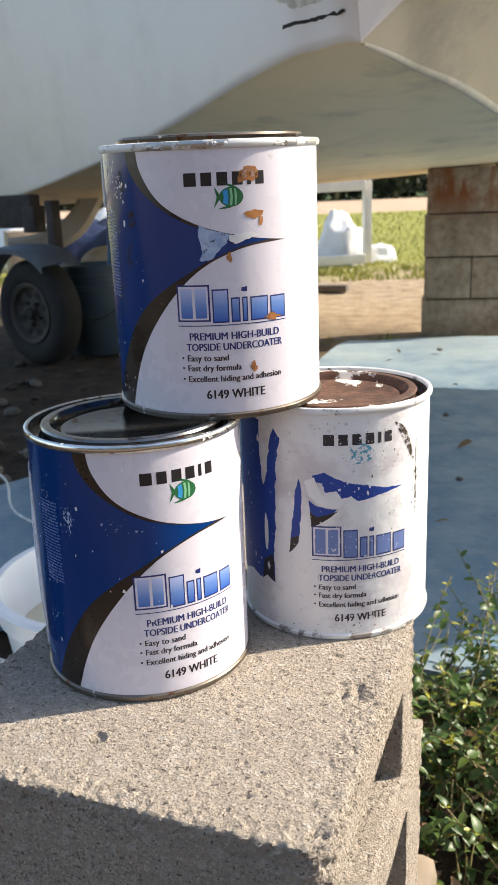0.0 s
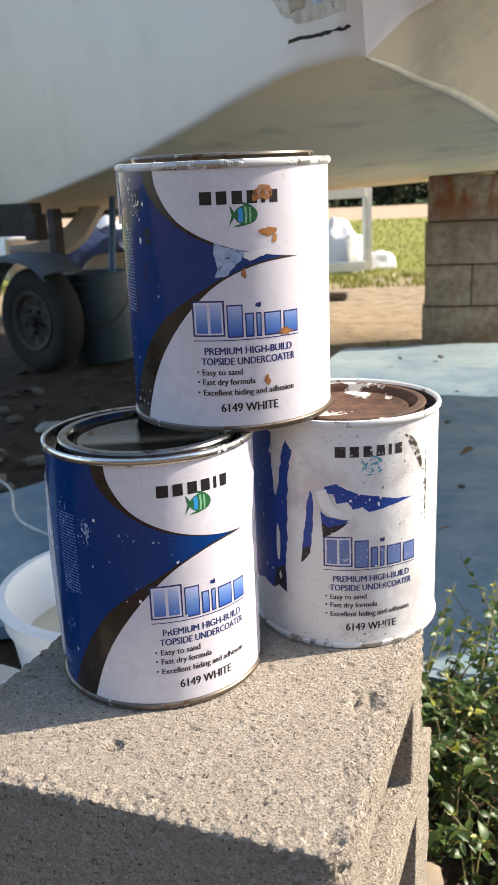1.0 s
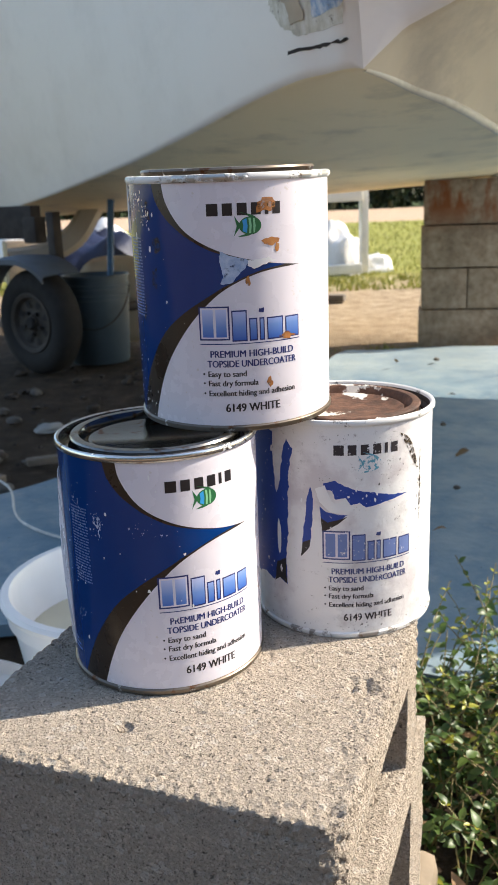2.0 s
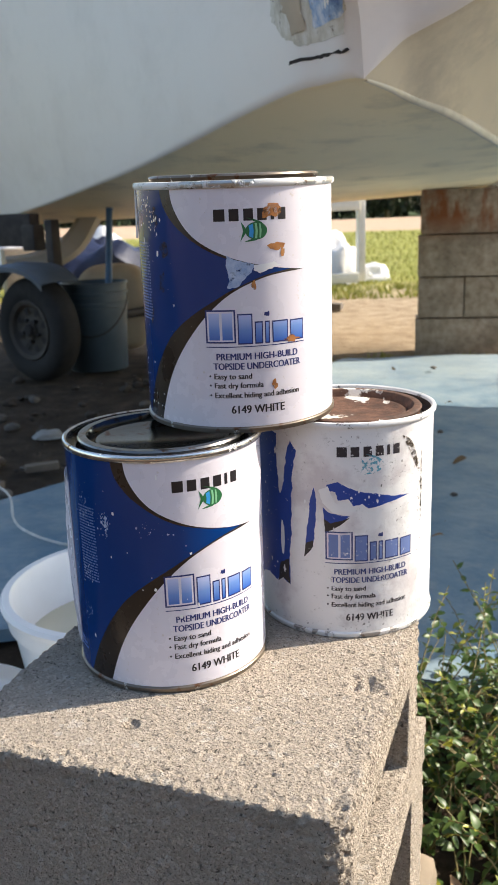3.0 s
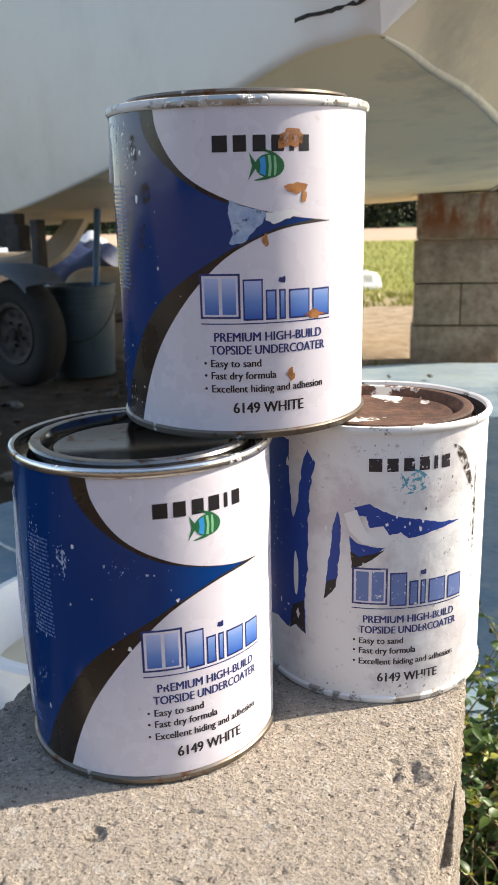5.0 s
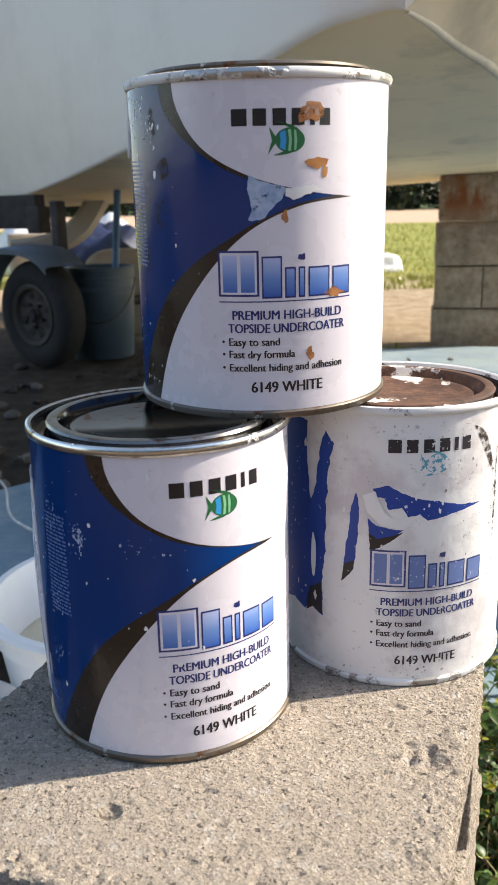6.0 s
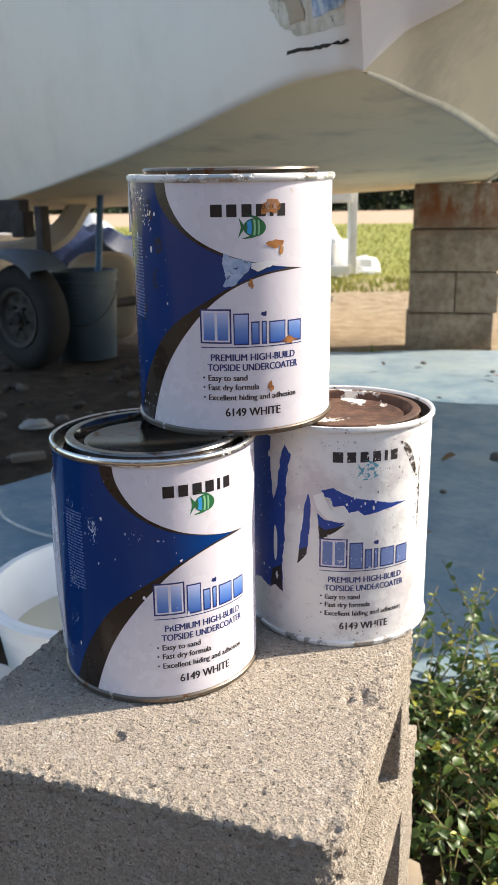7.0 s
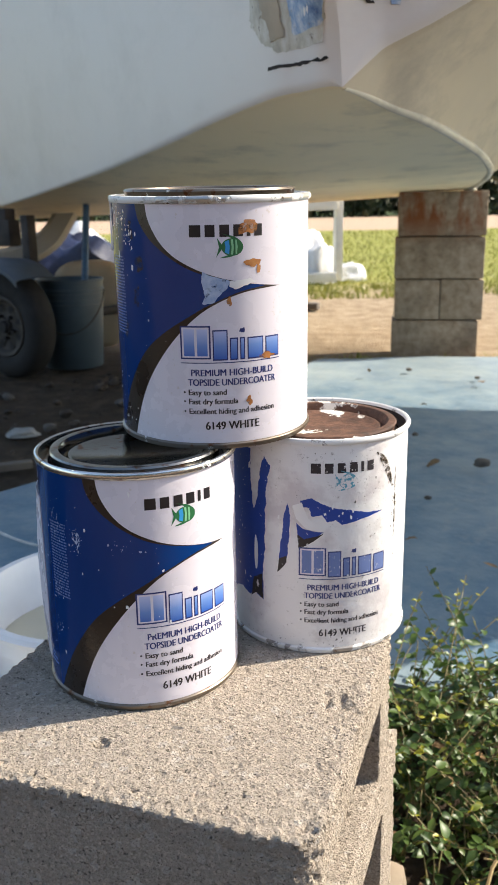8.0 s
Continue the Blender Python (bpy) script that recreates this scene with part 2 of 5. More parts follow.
hull_white = hull_mat("hull_white", (0.78, 0.74, 0.705), (0.68, 0.64, 0.60), 0.5, 0.12)
hull_cream = hull_mat("hull_cream", (0.88, 0.76, 0.52), (0.68, 0.60, 0.42), 0.5)
# darker copy of the cream, for the quarter only
hull_tan = hull_mat("hull_tan", (0.62, 0.53, 0.38), (0.50, 0.44, 0.34), 0.42, 0.5)
hull_rail = hull_mat("hull_rail", (0.66, 0.61, 0.50), (0.42, 0.39, 0.33), 0.45, 0.6)


def repair_mat(name, stops):
    """Sanded filler and old paint showing through in streaks."""
    k = Mat(name, 0.65)
    c = k.ramp(k.noise(60, 6, 0.7, (1.6, 1, 0.5)), stops)
    k.colour(k.mix(k.step(k.noise(140, 5, 0.7), 0.6, 0.68), c, (0.2, 0.16, 0.12)))
    k.bump(k.noise(90, 4), 0.0015)
    return k.m


hull_patch = repair_mat("hull_patch", [(0.3, (0.34, 0.31, 0.26)), (0.5, (0.56, 0.52, 0.43)), (0.7, (0.70, 0.68, 0.64))])
patch_blue = repair_mat("patch_blue", [(0.32, (0.10, 0.18, 0.38)), (0.5, (0.30, 0.42, 0.60)), (0.66, (0.70, 0.71, 0.72))])
gap_dark = simple("gap_dark", (0.03, 0.025, 0.022), 0.9)
rubber = simple("tyre_rubber", (0.018, 0.016, 0.015), 0.85, 0, 0.4, 30, 0.001)
wheel_paint = simple("wheel_rim_paint", (0.07, 0.055, 0.043), 0.7, 0.1, 0.4, 22, 0.001)
fender_paint = simple("fender_galvanised", (0.13, 0.165, 0.21), 0.5, 0.4, 0.35, 9, 0.002)
dark_steel = simple("dark_steel", (0.05, 0.042, 0.038), 0.75, 0.3, 0.5, 15)
bucket_blue = simple("bucket_blue_grey", (0.055, 0.085, 0.11), 0.5, 0, 0.25, 12)
pole_blue = simple("pole_blue", (0.06, 0.16, 0.32), 0.5)
cream_foam = simple("cream_foam", (0.46, 0.38, 0.28), 0.8, 0, 0.2, 12)
pale_grp = simple("pale_fibreglass", (0.5, 0.48, 0.42), 0.6, 0, 0.15, 8)
white_plastic = simple("white_plastic", (0.8, 0.8, 0.79), 0.4, 0, 0.07, 14)
cream_liquid = simple("cream_liquid", (0.62, 0.58, 0.44), 0.15, 0, 0.1, 9)
frame_white = simple("weathered_white_paint", (0.74, 0.7, 0.6), 0.6, 0, 0.15, 12)
sheet_white = simple("white_sheet", (0.78, 0.77, 0.76), 0.6, 0, 0.1, 6, 0.01)
bag_grey = simple("dull_plastic", (0.3, 0.29, 0.27), 0.6, 0, 0.25, 25, 0.004)
soil_lump = simple("soil_lump", (0.06, 0.044, 0.032), 1.0, 0, 0.5, 40, 0.003)
blue_cloth = simple("blue_sheet", (0.007, 0.018, 0.07), 0.6, 0, 0.5, 5, 0.01)
timber = simple("grey_timber", (0.16, 0.13, 0.1), 0.85, 0, 0.3, 18, 0.002)
pale_board = simple("pale_board", (0.27, 0.215, 0.155), 0.7, 0, 0.3, 25, 0.0005)
rock_grey = simple("rock_grey", (0.12, 0.105, 0.09), 0.95, 0, 0.4, 30, 0.003)
cord_white = simple("cord_white", (0.55, 0.55, 0.52), 0.7)
litter_brown = simple("dry_leaf", (0.26, 0.155, 0.075), 0.8, 0, 0.4, 40)
stem_brown = simple("weed_stem", (0.2, 0.16, 0.06), 0.7)
stem_dry = simple("dry_stalk", (0.5, 0.36, 0.17), 0.7)


def leaf_mat(name, a, b, tip):
    k = Mat(name, 0.42)
    rnd = k.node("ShaderNodeObjectInfo").outputs["Random"]
    isl = k.node("ShaderNodeNewGeometry").outputs["Random Per Island"]
    r = k.math("FRACT", k.math("ADD", rnd, isl))
    c = k.ramp(r, [(0.0, a), (0.55, b), (0.9, b), (1.0, tip)])
    c = k.mix(k.math("MULTIPLY", k.noise(120, 4), 0.5), c, tuple(v * 0.6 for v in a))
    k.colour(c)
    tr = k.node("ShaderNodeBsdfTranslucent", Color=c)
    mx = k.node("ShaderNodeMixShader", Fac=0.3)
    k.t.links.new(k.p.outputs[0], mx.inputs[1])
    k.t.links.new(tr.outputs[0], mx.inputs[2])
    k.t.links.new(mx.outputs[0], k.t.nodes["Material Output"].inputs[0])
    return k.m


leaf_green = leaf_mat("weed_leaf", (0.038, 0.085, 0.018), (0.10, 0.165, 0.036), (0.40, 0.38, 0.05))
leaf_yellow = leaf_mat("weed_tip", (0.3, 0.33, 0.03), (0.42, 0.4, 0.03), (0.5, 0.42, 0.02))
tree_leaf = leaf_mat("far_leaf", (0.012, 0.025, 0.008), (0.03, 0.05, 0.015), (0.06, 0.08, 0.02))
grass_blade = leaf_mat("grass_blade", (0.19, 0.205, 0.035), (0.34, 0.325, 0.075), (0.46, 0.38, 0.13))


# ---------------------------------------------------------------- builders
def link(name, bm, mat, smooth=True):
    me = bpy.data.meshes.new(name)
    bm.normal_update()
    bm.to_mesh(me)
    bm.free()
    me.materials.append(mat)
    if smooth:
        me.shade_smooth()
        me.set_sharp_from_angle(angle=radians(38))
    return new(name, me)


def part(name, bm, mat, parent, label="", smooth=True):
    ob = link(name, bm, mat, smooth)
    ob.parent = parent
    return tagged(ob, label)


def thing(name, m, label, category, group="", kind=""):
    ob = new(name)
    ob.empty_display_size = 0.05
    ob.matrix_world = m
    return tagged(ob, label, category, group, kind)


def whole(name, bm, mat, m, label, category, group="", kind="", smooth=True):
    ob = link(name, bm, mat, smooth)
    ob.matrix_world = m
    return tagged(ob, label, category, group, kind)


def lathe(profile, n=96, bm=None, closed=False):
    """A surface of revolution about z through (radius, height) points."""
    bm = bm or bmesh.new()
    rings = []
    for r, z in profile:
        rings.append([bm.verts.new((r * math.sin(a), -r * math.cos(a), z)) for a in (2 * math.pi * i / n for i in range(n))] if r > 1e-6 else [bm.verts.new((0, 0, z))])
    pairs = list(zip(rings, rings[1:])) + ([(rings[-1], rings[0])] if closed else [])
    for p, q in pairs:
        for i in range(n):
            j = (i + 1) % n
            if len(p) == 1:
                bm.faces.new((p[0], q[j], q[i])[::-1])
            elif len(q) == 1:
                bm.faces.new((p[i], p[j], q[0]))
            else:
                bm.faces.new((p[i], p[j], q[j], q[i]))
    bmesh.ops.recalc_face_normals(bm, faces=bm.faces)
    return bm


def box(sx, sy, sz, bevel=0.0, at=(0, 0, 0), bm=None, turn=None):
    """A bevelled box whose base centre is at `at`."""
    b = bmesh.new()
    bmesh.ops.create_cube(b, size=1)
    bmesh.ops.scale(b, vec=(sx, sy, sz), verts=b.verts)
    if bevel:
        bmesh.ops.bevel(b, geom=b.edges[:], offset=bevel, segments=2, affect="EDGES", profile=0.6)
    m = Matrix.Translation(at) @ (turn or Matrix()) @ Matrix.Translation((0, 0, sz / 2))
    bmesh.ops.transform(b, matrix=m, verts=b.verts)
    if bm is None:
        return b
    me = bpy.data.meshes.new("tmp")
    b.to_mesh(me)
    b.free()
    bm.from_mesh(me)
    bpy.data.meshes.remove(me)
    return bm


def tube(points, radius, n=8, bm=None, taper=1.0):
    """A round bar along points."""
    bm = bm or bmesh.new()
    pts = [Vector(p) for p in points]
    rings = []
    for i, p in enumerate(pts):
        d = (pts[min(i + 1, len(pts) - 1)] - pts[max(i - 1, 0)]).normalized()
        side = d.cross(Vector((0.12, 0.21, 0.97))).normalized()
        up = side.cross(d)
        r = radius * (1 + (taper - 1) * i / max(1, len(pts) - 1))
        rings.append([bm.verts.new(p + r * (side * math.cos(a) + up * math.sin(a))) for a in (2 * math.pi * j / n for j in range(n))])
    for p, q in zip(rings, rings[1:]):
        for j in range(n):
            bm.faces.new((p[j], p[(j + 1) % n], q[(j + 1) % n], q[j]))
    bm.faces.new(rings[0][::-1])
    bm.faces.new(rings[-1])
    bmesh.ops.recalc_face_normals(bm, faces=bm.faces)
    return bm


BODY_R = 0.0527


def wrap(bm, radius):
    """Bend a flat drawing (x: angle in radians, y: height in metres) round the can."""
    span = [v.co.x for v in bm.verts]
    if not span:
        return bm
    a = math.floor(min(span) / 0.03) * 0.03
    while a < max(span):
        a += 0.03
        bmesh.ops.bisect_plane(bm, geom=bm.verts[:] + bm.edges[:] + bm.faces[:], plane_co=(a, 0, 0), plane_no=(1, 0, 0), dist=1e-6)
    for v in bm.verts:
        th, z, lift = v.co
        v.co = ((radius + lift) * math.sin(th), -(radius + lift) * math.cos(th), z)
    bmesh.ops.recalc_face_normals(bm, faces=bm.faces)
    for f in bm.faces:
        c = f.calc_center_median()
        if f.normal.x * c.x + f.normal.y * c.y < 0:
            f.normal_flip()
    return bm


def flat(outlines):
    """Filled outlines of (angle, height in mm)."""
    bm = bmesh.new()
    for o in outlines:
        vs = [bm.verts.new((a, z / 1000, 0)) for a, z in o]
        bm.faces.new(vs)
    bmesh.ops.triangulate(bm, faces=bm.faces[:])
    return bm


def ragged(outline, size=0.6, step=1.6, seed=0):
    """The same outline, broken up so that it looks torn."""
    out = []
    n = len(outline)
    for i in range(n):
        (a, z), (b, w) = outline[i], outline[(i + 1) % n]
        k = max(1, int(math.hypot((b - a) * 52.7, w - z) / step))
        for j in range(k):
            f = j / k
            p = Vector(((a + (b - a) * f) * 52.7, z + (w - z) * f, seed * 7.3))
            d = noise.noise_vector(p * 0.55) * size + noise.noise_vector(p * 0.17) * size * 1.3
            out.append(((p.x + d.x) / 52.7, p.y + d.y))
    return out


def blot(a, z, ra, rz, seed=0, n=22, rough=0.35):
    """An uneven spot."""
    out = []
    for i in range(n):
        t = 2 * math.pi * i / n
        k = 1 + rough * noise.noise(Vector((1.7 * math.cos(t), 1.7 * math.sin(t), seed * 3.1 + 0.5))) * 2
        out.append((a + ra / 52.7 * k * math.cos(t), z + rz * k * math.sin(t)))
    return out


def lettering(text, left, right, middle, cap):
    """Flat text between two angles; heights in mm."""
    cu = bpy.data.curves.new("text", "FONT")
    cu.body, cu.resolution_u = text, 3
    ob = bpy.data.objects.new("text", cu)
    scene.collection.objects.link(ob)
    dg = bpy.context.evaluated_depsgraph_get()
    me = bpy.data.meshes.new_from_object(ob.evaluated_get(dg))
    bpy.data.objects.remove(ob)
    bpy.data.curves.remove(cu)
    bm = bmesh.new()
    bm.from_mesh(me)
    bpy.data.meshes.remove(me)
    xs = [v.co.x for v in bm.verts]
    lo, hi = min(xs), max(xs)
    for v in bm.verts:
        v.co = (left + (v.co.x - lo) / (hi - lo) * (right - left), (middle + (v.co.y - 0.345) * cap / 0.69) / 1000, 0)
    base = bm.verts[:] + bm.edges[:] + bm.faces[:]
    for i, d in enumerate((-0.0008 * cap, 0.0008 * cap)):
        more = bmesh.ops.duplicate(bm, geom=base)
        for v in [g for g in more["geom"] if isinstance(g, bmesh.types.BMVert)]:
            v.co.x += d
            v.co.z = 0.000012 * (i + 1)
    return bm


def rect(a, z, b, w):
    return [(a, z), (b, z), (b, w), (a, w)]


def smooth_line(points, steps=6):
    """A Catmull-Rom line through the points."""
    p = [points[0]] + list(points) + [points[-1]]
    out = []
    for i in range(1, len(p) - 2):
        for s in range(steps):
            t = s / steps
            out.append(tuple(0.5 * (2 * p[i][k] + (p[i + 1][k] - p[i - 1][k]) * t + (2 * p[i - 1][k] - 5 * p[i][k] + 4 * p[i + 1][k] - p[i + 2][k]) * t * t + (3 * p[i][k] - p[i - 1][k] - 3 * p[i + 1][k] + p[i + 2][k]) * t ** 3) for k in (0, 1)))
    return out + [tuple(points[-1])]


# ---------------------------------------------------------------- ground and distance
def build_ground():
    bm = bmesh.new()
    xs = [-2500, -300, -60, -20, -8] + [-4 + 0.16 * i for i in range(51)] + [8, 20, 60, 300, 2500]
    ys = [-2500, -300, -40, -10, -4, -2] + [-1 + 0.16 * i for i in range(57)] + [10, 13, 18, 26, 40, 70, 120, 300, 2500]
    grid = [[bm.verts.new((x, y, (0.012 * noise.noise(Vector((x * 1.3, y * 1.3, 0))) + 0.006 * noise.noise(Vector((x * 6, y * 6, 3))) - 0.008) if abs(x) < 4 and -1 < y < 8 else -0.008)) for x in xs] for y in ys]
    for a, b in zip(grid, grid[1:]):
        for i in range(len(xs) - 1):
            bm.faces.new((a[i], a[i + 1], b[i + 1], b[i]))
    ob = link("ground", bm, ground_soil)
    return tagged(ob, "dark soil turning to paler dirt and grass", "ground", kind="structure")


build_ground()


def build_tarp():
    """A wide dusty sheet lying on the soil, with slack folds and a wavy hem."""
    hem = smooth_line([(-1.7, 1.0), (-1.2, 1.25), (-0.62, 1.42), (-0.1, 1.95), (0.25, 2.6), (0.47, 3.2), (0.62, 3.27), (0.95, 3.3), (1.3, 3.18), (2.0, 3.05), (2.8, 2.9), (2.9, 1.8), (2.7, 0.6), (1.2, 0.42), (0.62, 0.47), (0.3, 0.6), (-0.05, 0.76), (-0.2, 0.8), (-0.9, 0.75), (-1.6, 0.8), (-1.7, 1.0)], 4)
    bm = bmesh.new()
    f = bm.faces.new([bm.verts.new((x, y, 0)) for x, y in hem[:-1]])
    for i in range(1, 40):
        for co, no, lo, hi in (((-1.8 + 0.12 * i, 0, 0), (1, 0, 0), 0, 0), ((0, 0.4 + 0.075 * i, 0), (0, 1, 0), 0, 0)):
            bmesh.ops.bisect_plane(bm, geom=bm.verts[:] + bm.edges[:] + bm.faces[:], plane_co=co, plane_no=no, dist=1e-6)
    for v in bm.verts:
        p = v.co
        v.co.z = 0.018 + 0.012 * noise.noise(Vector((p.x * 1.8, p.y * 1.8, 5))) + 0.006 * noise.noise(Vector((p.x * 5, p.y * 3, 1)))
    ext = bmesh.ops.extrude_face_region(bm, geom=bm.faces[:])
    for v in [g for g in ext["geom"] if isinstance(g, bmesh.types.BMVert)]:
        v.co.z -= 0.022
    bmesh.ops.recalc_face_normals(bm, faces=bm.faces)
    return whole("tarpaulin", bm, tarp_blue, Matrix(), "large dusty blue tarpaulin on the soil, far end painted sunlit-pale", "tarpaulin")


build_tarp()


# ---------------------------------------------------------------- concrete blocks
def block_mesh(name, lu, lv, lz, step, rough, cores=(), dents=(), corner=0.0):
    """A hollow block on its side: cores (v0, v1, depth0, depth1) run along u; corner at u=0, v=0, top at z=0."""
    def breaks(length, stops):
        marks = sorted({0.0, length, *stops})
        out = []
        for a, b in zip(marks, marks[1:]):
            k = max(1, round((b - a) / step))
            out += [a + (b - a) * i / k for i in range(k)]
        return out + [length]
    us = breaks(lu, ())
    vs = breaks(lv, [q for c in cores for q in c[:2]])
    zs = breaks(lz, [lz - q for c in cores for q in c[2:]])
    def hollow(v, z):
        return any(a < v < b and c < lz - z < d for a, b, c, d in cores)
    solid = [[not hollow((vs[j] + vs[j + 1]) / 2, (zs[k] + zs[k + 1]) / 2) for k in range(len(zs) - 1)] for j in range(len(vs) - 1)]
    def full(i, j, k):
        return 0 <= i < len(us) - 1 and 0 <= j < len(vs) - 1 and 0 <= k < len(zs) - 1 and solid[j][k]
    ids, verts, faces = {}, [], []
    def vid(i, j, k):
        if (i, j, k) not in ids:
            ids[i, j, k] = len(verts)
            verts.append((us[i] - lu, vs[j], zs[k] - lz))
        return ids[i, j, k]
    for j in range(len(vs) - 1):
        for k in range(len(zs) - 1):
            if not solid[j][k]:
                continue
            sides = [(not full(0, j - 1, k), 0), (not full(0, j + 1, k), 1), (not full(0, j, k - 1), 2), (not full(0, j, k + 1), 3)]
            faces.append((vid(0, j, k), vid(0, j, k + 1), vid(0, j + 1, k + 1), vid(0, j + 1, k)))
            n = len(us) - 1
            faces.append((vid(n, j, k), vid(n, j + 1, k), vid(n, j + 1, k + 1), vid(n, j, k + 1)))
            for openside, s in sides:
                if openside:
                    for i in range(n):
                        q = {0: ((i, j, k), (i + 1, j, k), (i + 1, j, k + 1), (i, j, k + 1)), 1: ((i, j + 1, k), (i, j + 1, k + 1), (i + 1, j + 1, k + 1), (i + 1, j + 1, k)), 2: ((i, j, k), (i, j + 1, k), (i + 1, j + 1, k), (i + 1, j, k)), 3: ((i, j, k + 1), (i + 1, j, k + 1), (i + 1, j + 1, k + 1), (i, j + 1, k + 1))}[s]
                        faces.append(tuple(vid(*c) for c in q))
    bm = bmesh.new()
    bv = [bm.verts.new(v) for v in verts]
    for f in faces:
        bm.faces.new([bv[i] for i in f])
    if corner:
        for v in bm.verts:
            dx, dy = v.co.x + corner, v.co.y - corner
            if dx > 0 and dy < 0:
                k = max(dx, -dy) / math.hypot(dx, dy)
                v.co.x, v.co.y = -corner + dx * k, corner + dy * k
    for _ in range(max(2, round(0.008 / step))):
        bmesh.ops.smooth_vert(bm, verts=bm.verts[:], factor=0.5, use_axis_x=True, use_axis_y=True, use_axis_z=True)
    bm.normal_update()
    moves = []
    for v in bm.verts:
        p = v.co
        edge = sum((abs(p.x) < 0.012 or abs(p.x + lu) < 0.012, p.y < 0.012 or p.y > lv - 0.012, p.z > -0.012 or p.z < -lz + 0.012))
        d = rough * (noise.noise(p * 520) * 0.8 + noise.noise(p * 240 + Vector((9, 0, 0))) + 0.8 * noise.noise(p * 24)) * (3.0 if edge > 1 else 1.0)
        pit = noise.noise(p * 260 + Vector((0, 31, 0)))
        if pit > 0.42:
            d -= rough * min(3.0, 18 * (pit - 0.42))
        for du, dv, r, deep in dents:
            q = math.hypot(p.x - du, p.y - dv) / r * (1 + 0.5 * noise.noise(p * 120))
            if q < 1 and p.z > -0.02:
                d -= deep * min(1.0, 3 * (1 - q)) * max(0.0, 0.6 + 0.9 * noise.noise(p * 200))
        moves.append(v.normal * d)
    for v, m in zip(bm.verts, moves):
        v.co += m
    return bm


BLOCK_TURN = -20.8
CORNER = Vector((0.0800, -0.1560, TOP))
SEAT = Matrix.Translation(CORNER) @ pose(0, 0, 0, 0, 0, BLOCK_TURN)
whole("concrete_block", block_mesh("concrete_block", 0.20, 0.19, 0.10, 0.0012, 0.00042, ((0.02, 0.158, 0.03, 0.085),), ((-0.016, 0.103, 0.0095, 0.004), (-0.006, 0.011, 0.005, 0.0025), (-0.118, 0.037, 0.0045, 0.004), (-0.09, 0.15, 0.004, 0.002), (-0.16, 0.05, 0.003, 0.002)), 0.013), block_concrete, SEAT, "pitted grey hollow concrete block under the paint cans", "concrete block", "stacked blocks")
whole("concrete_block", block_mesh("concrete_block", 0.16, 0.19, 0.10, 0.006, 0.0006), block_concrete, SEAT @ pose(-0.04, 0.1935, -0.0008), "concrete block set behind another, under a paint can", "concrete block", "stacked blocks")
whole("concrete_block", block_mesh("concrete_block", 0.16, 0.19, 0.322, 0.008, 0.0006), block_concrete, SEAT @ pose(-0.045, 0.246, -0.1015), "tall concrete block on the soil behind the stack", "concrete block", "stacked blocks")
whole("concrete_block", block_mesh("concrete_block", 0.205, 0.24, 0.165, 0.0035, 0.0006, ((0.03, 0.195, 0.035, 0.13),)), block_concrete, SEAT @ pose(-0.004, -0.002, -0.1005, 0, 0, -0.6), "hollow concrete block in the middle of the stack", "concrete block", "stacked blocks")
whole("concrete_block", block_mesh("concrete_block", 0.21, 0.25, 0.17, 0.005, 0.0006, ((0.03, 0.2, 0.035, 0.135),)), block_concrete, SEAT @ pose(0.004, -0.004, -0.266, 0, 0, 0.6), "hollow concrete block standing on the soil", "concrete block", "stacked blocks")


def build_pier():
    top = thing("block_pier", pose(0.865, 3.40, 0.0, 0, 0, -11.5), "pier of four stained concrete blocks under the hull", "block pier")
    z = -0.01
    for i, (dx, ln, h) in enumerate(((-0.004, 0.385, 0.180), (0.006, 0.392, 0.185), (0.002, 0.392, 0.186), (0.012, 0.385, 0.196))):
        pieces = [(0.0, ln)] if i != 1 else [(0.0, 0.2), (0.203, ln - 0.203)]
        for off, width in pieces:
            b = part("block", box(width, 0.2, h - 0.005, 0.008, (dx + off + width / 2, 0.1 + 0.006 * (i % 2), z)), pier_concrete, top)
        z += h
    return top


build_pier()


# ---------------------------------------------------------------- paint cans
UPPER_WHITE = [(-0.49, 126.0), (-0.461, 117.7), (-0.36, 108.2), (-0.224, 100.9), (-0.029, 94.8), (0.205, 90.0), (0.542, 86.0), (0.865, 84.0)]
LOWER_WHITE = [(0.865, 84.0), (0.463, 81.8), (0.124, 74.6), (-0.131, 63.6), (-0.367, 48.9), (-0.562, 33.3), (-0.699, 17.9), (-0.80, 3.0)]
UPPER_BLUE = [(-0.625, 126.0), (-0.583, 117.2), (-0.476, 109.4), (-0.367, 104.2), (-0.226, 98.8), (-0.03, 93.2), (0.205, 89.3), (0.45, 86.6), (0.70, 84.7)]
LOWER_BLUE = [(0.70, 84.7), (0.42, 82.2), (0.126, 76.0), (-0.031, 71.4), (-0.314, 62.1), (-0.562, 51.3), (-0.765, 37.4), (-0.954, 21.1), (-1.123, 3.0)]
BACK = -2.75


def art_panels():
    """The printed dark sweep and the blue field inside it."""
    dark = smooth_line(UPPER_WHITE) + smooth_line(LOWER_WHITE)[1:] + [(BACK, 3.0), (BACK, 126.0)]
    blue = smooth_line(UPPER_BLUE) + smooth_line(LOWER_BLUE)[1:] + [(BACK, 3.0), (BACK, 126.0)]
    return dark, blue


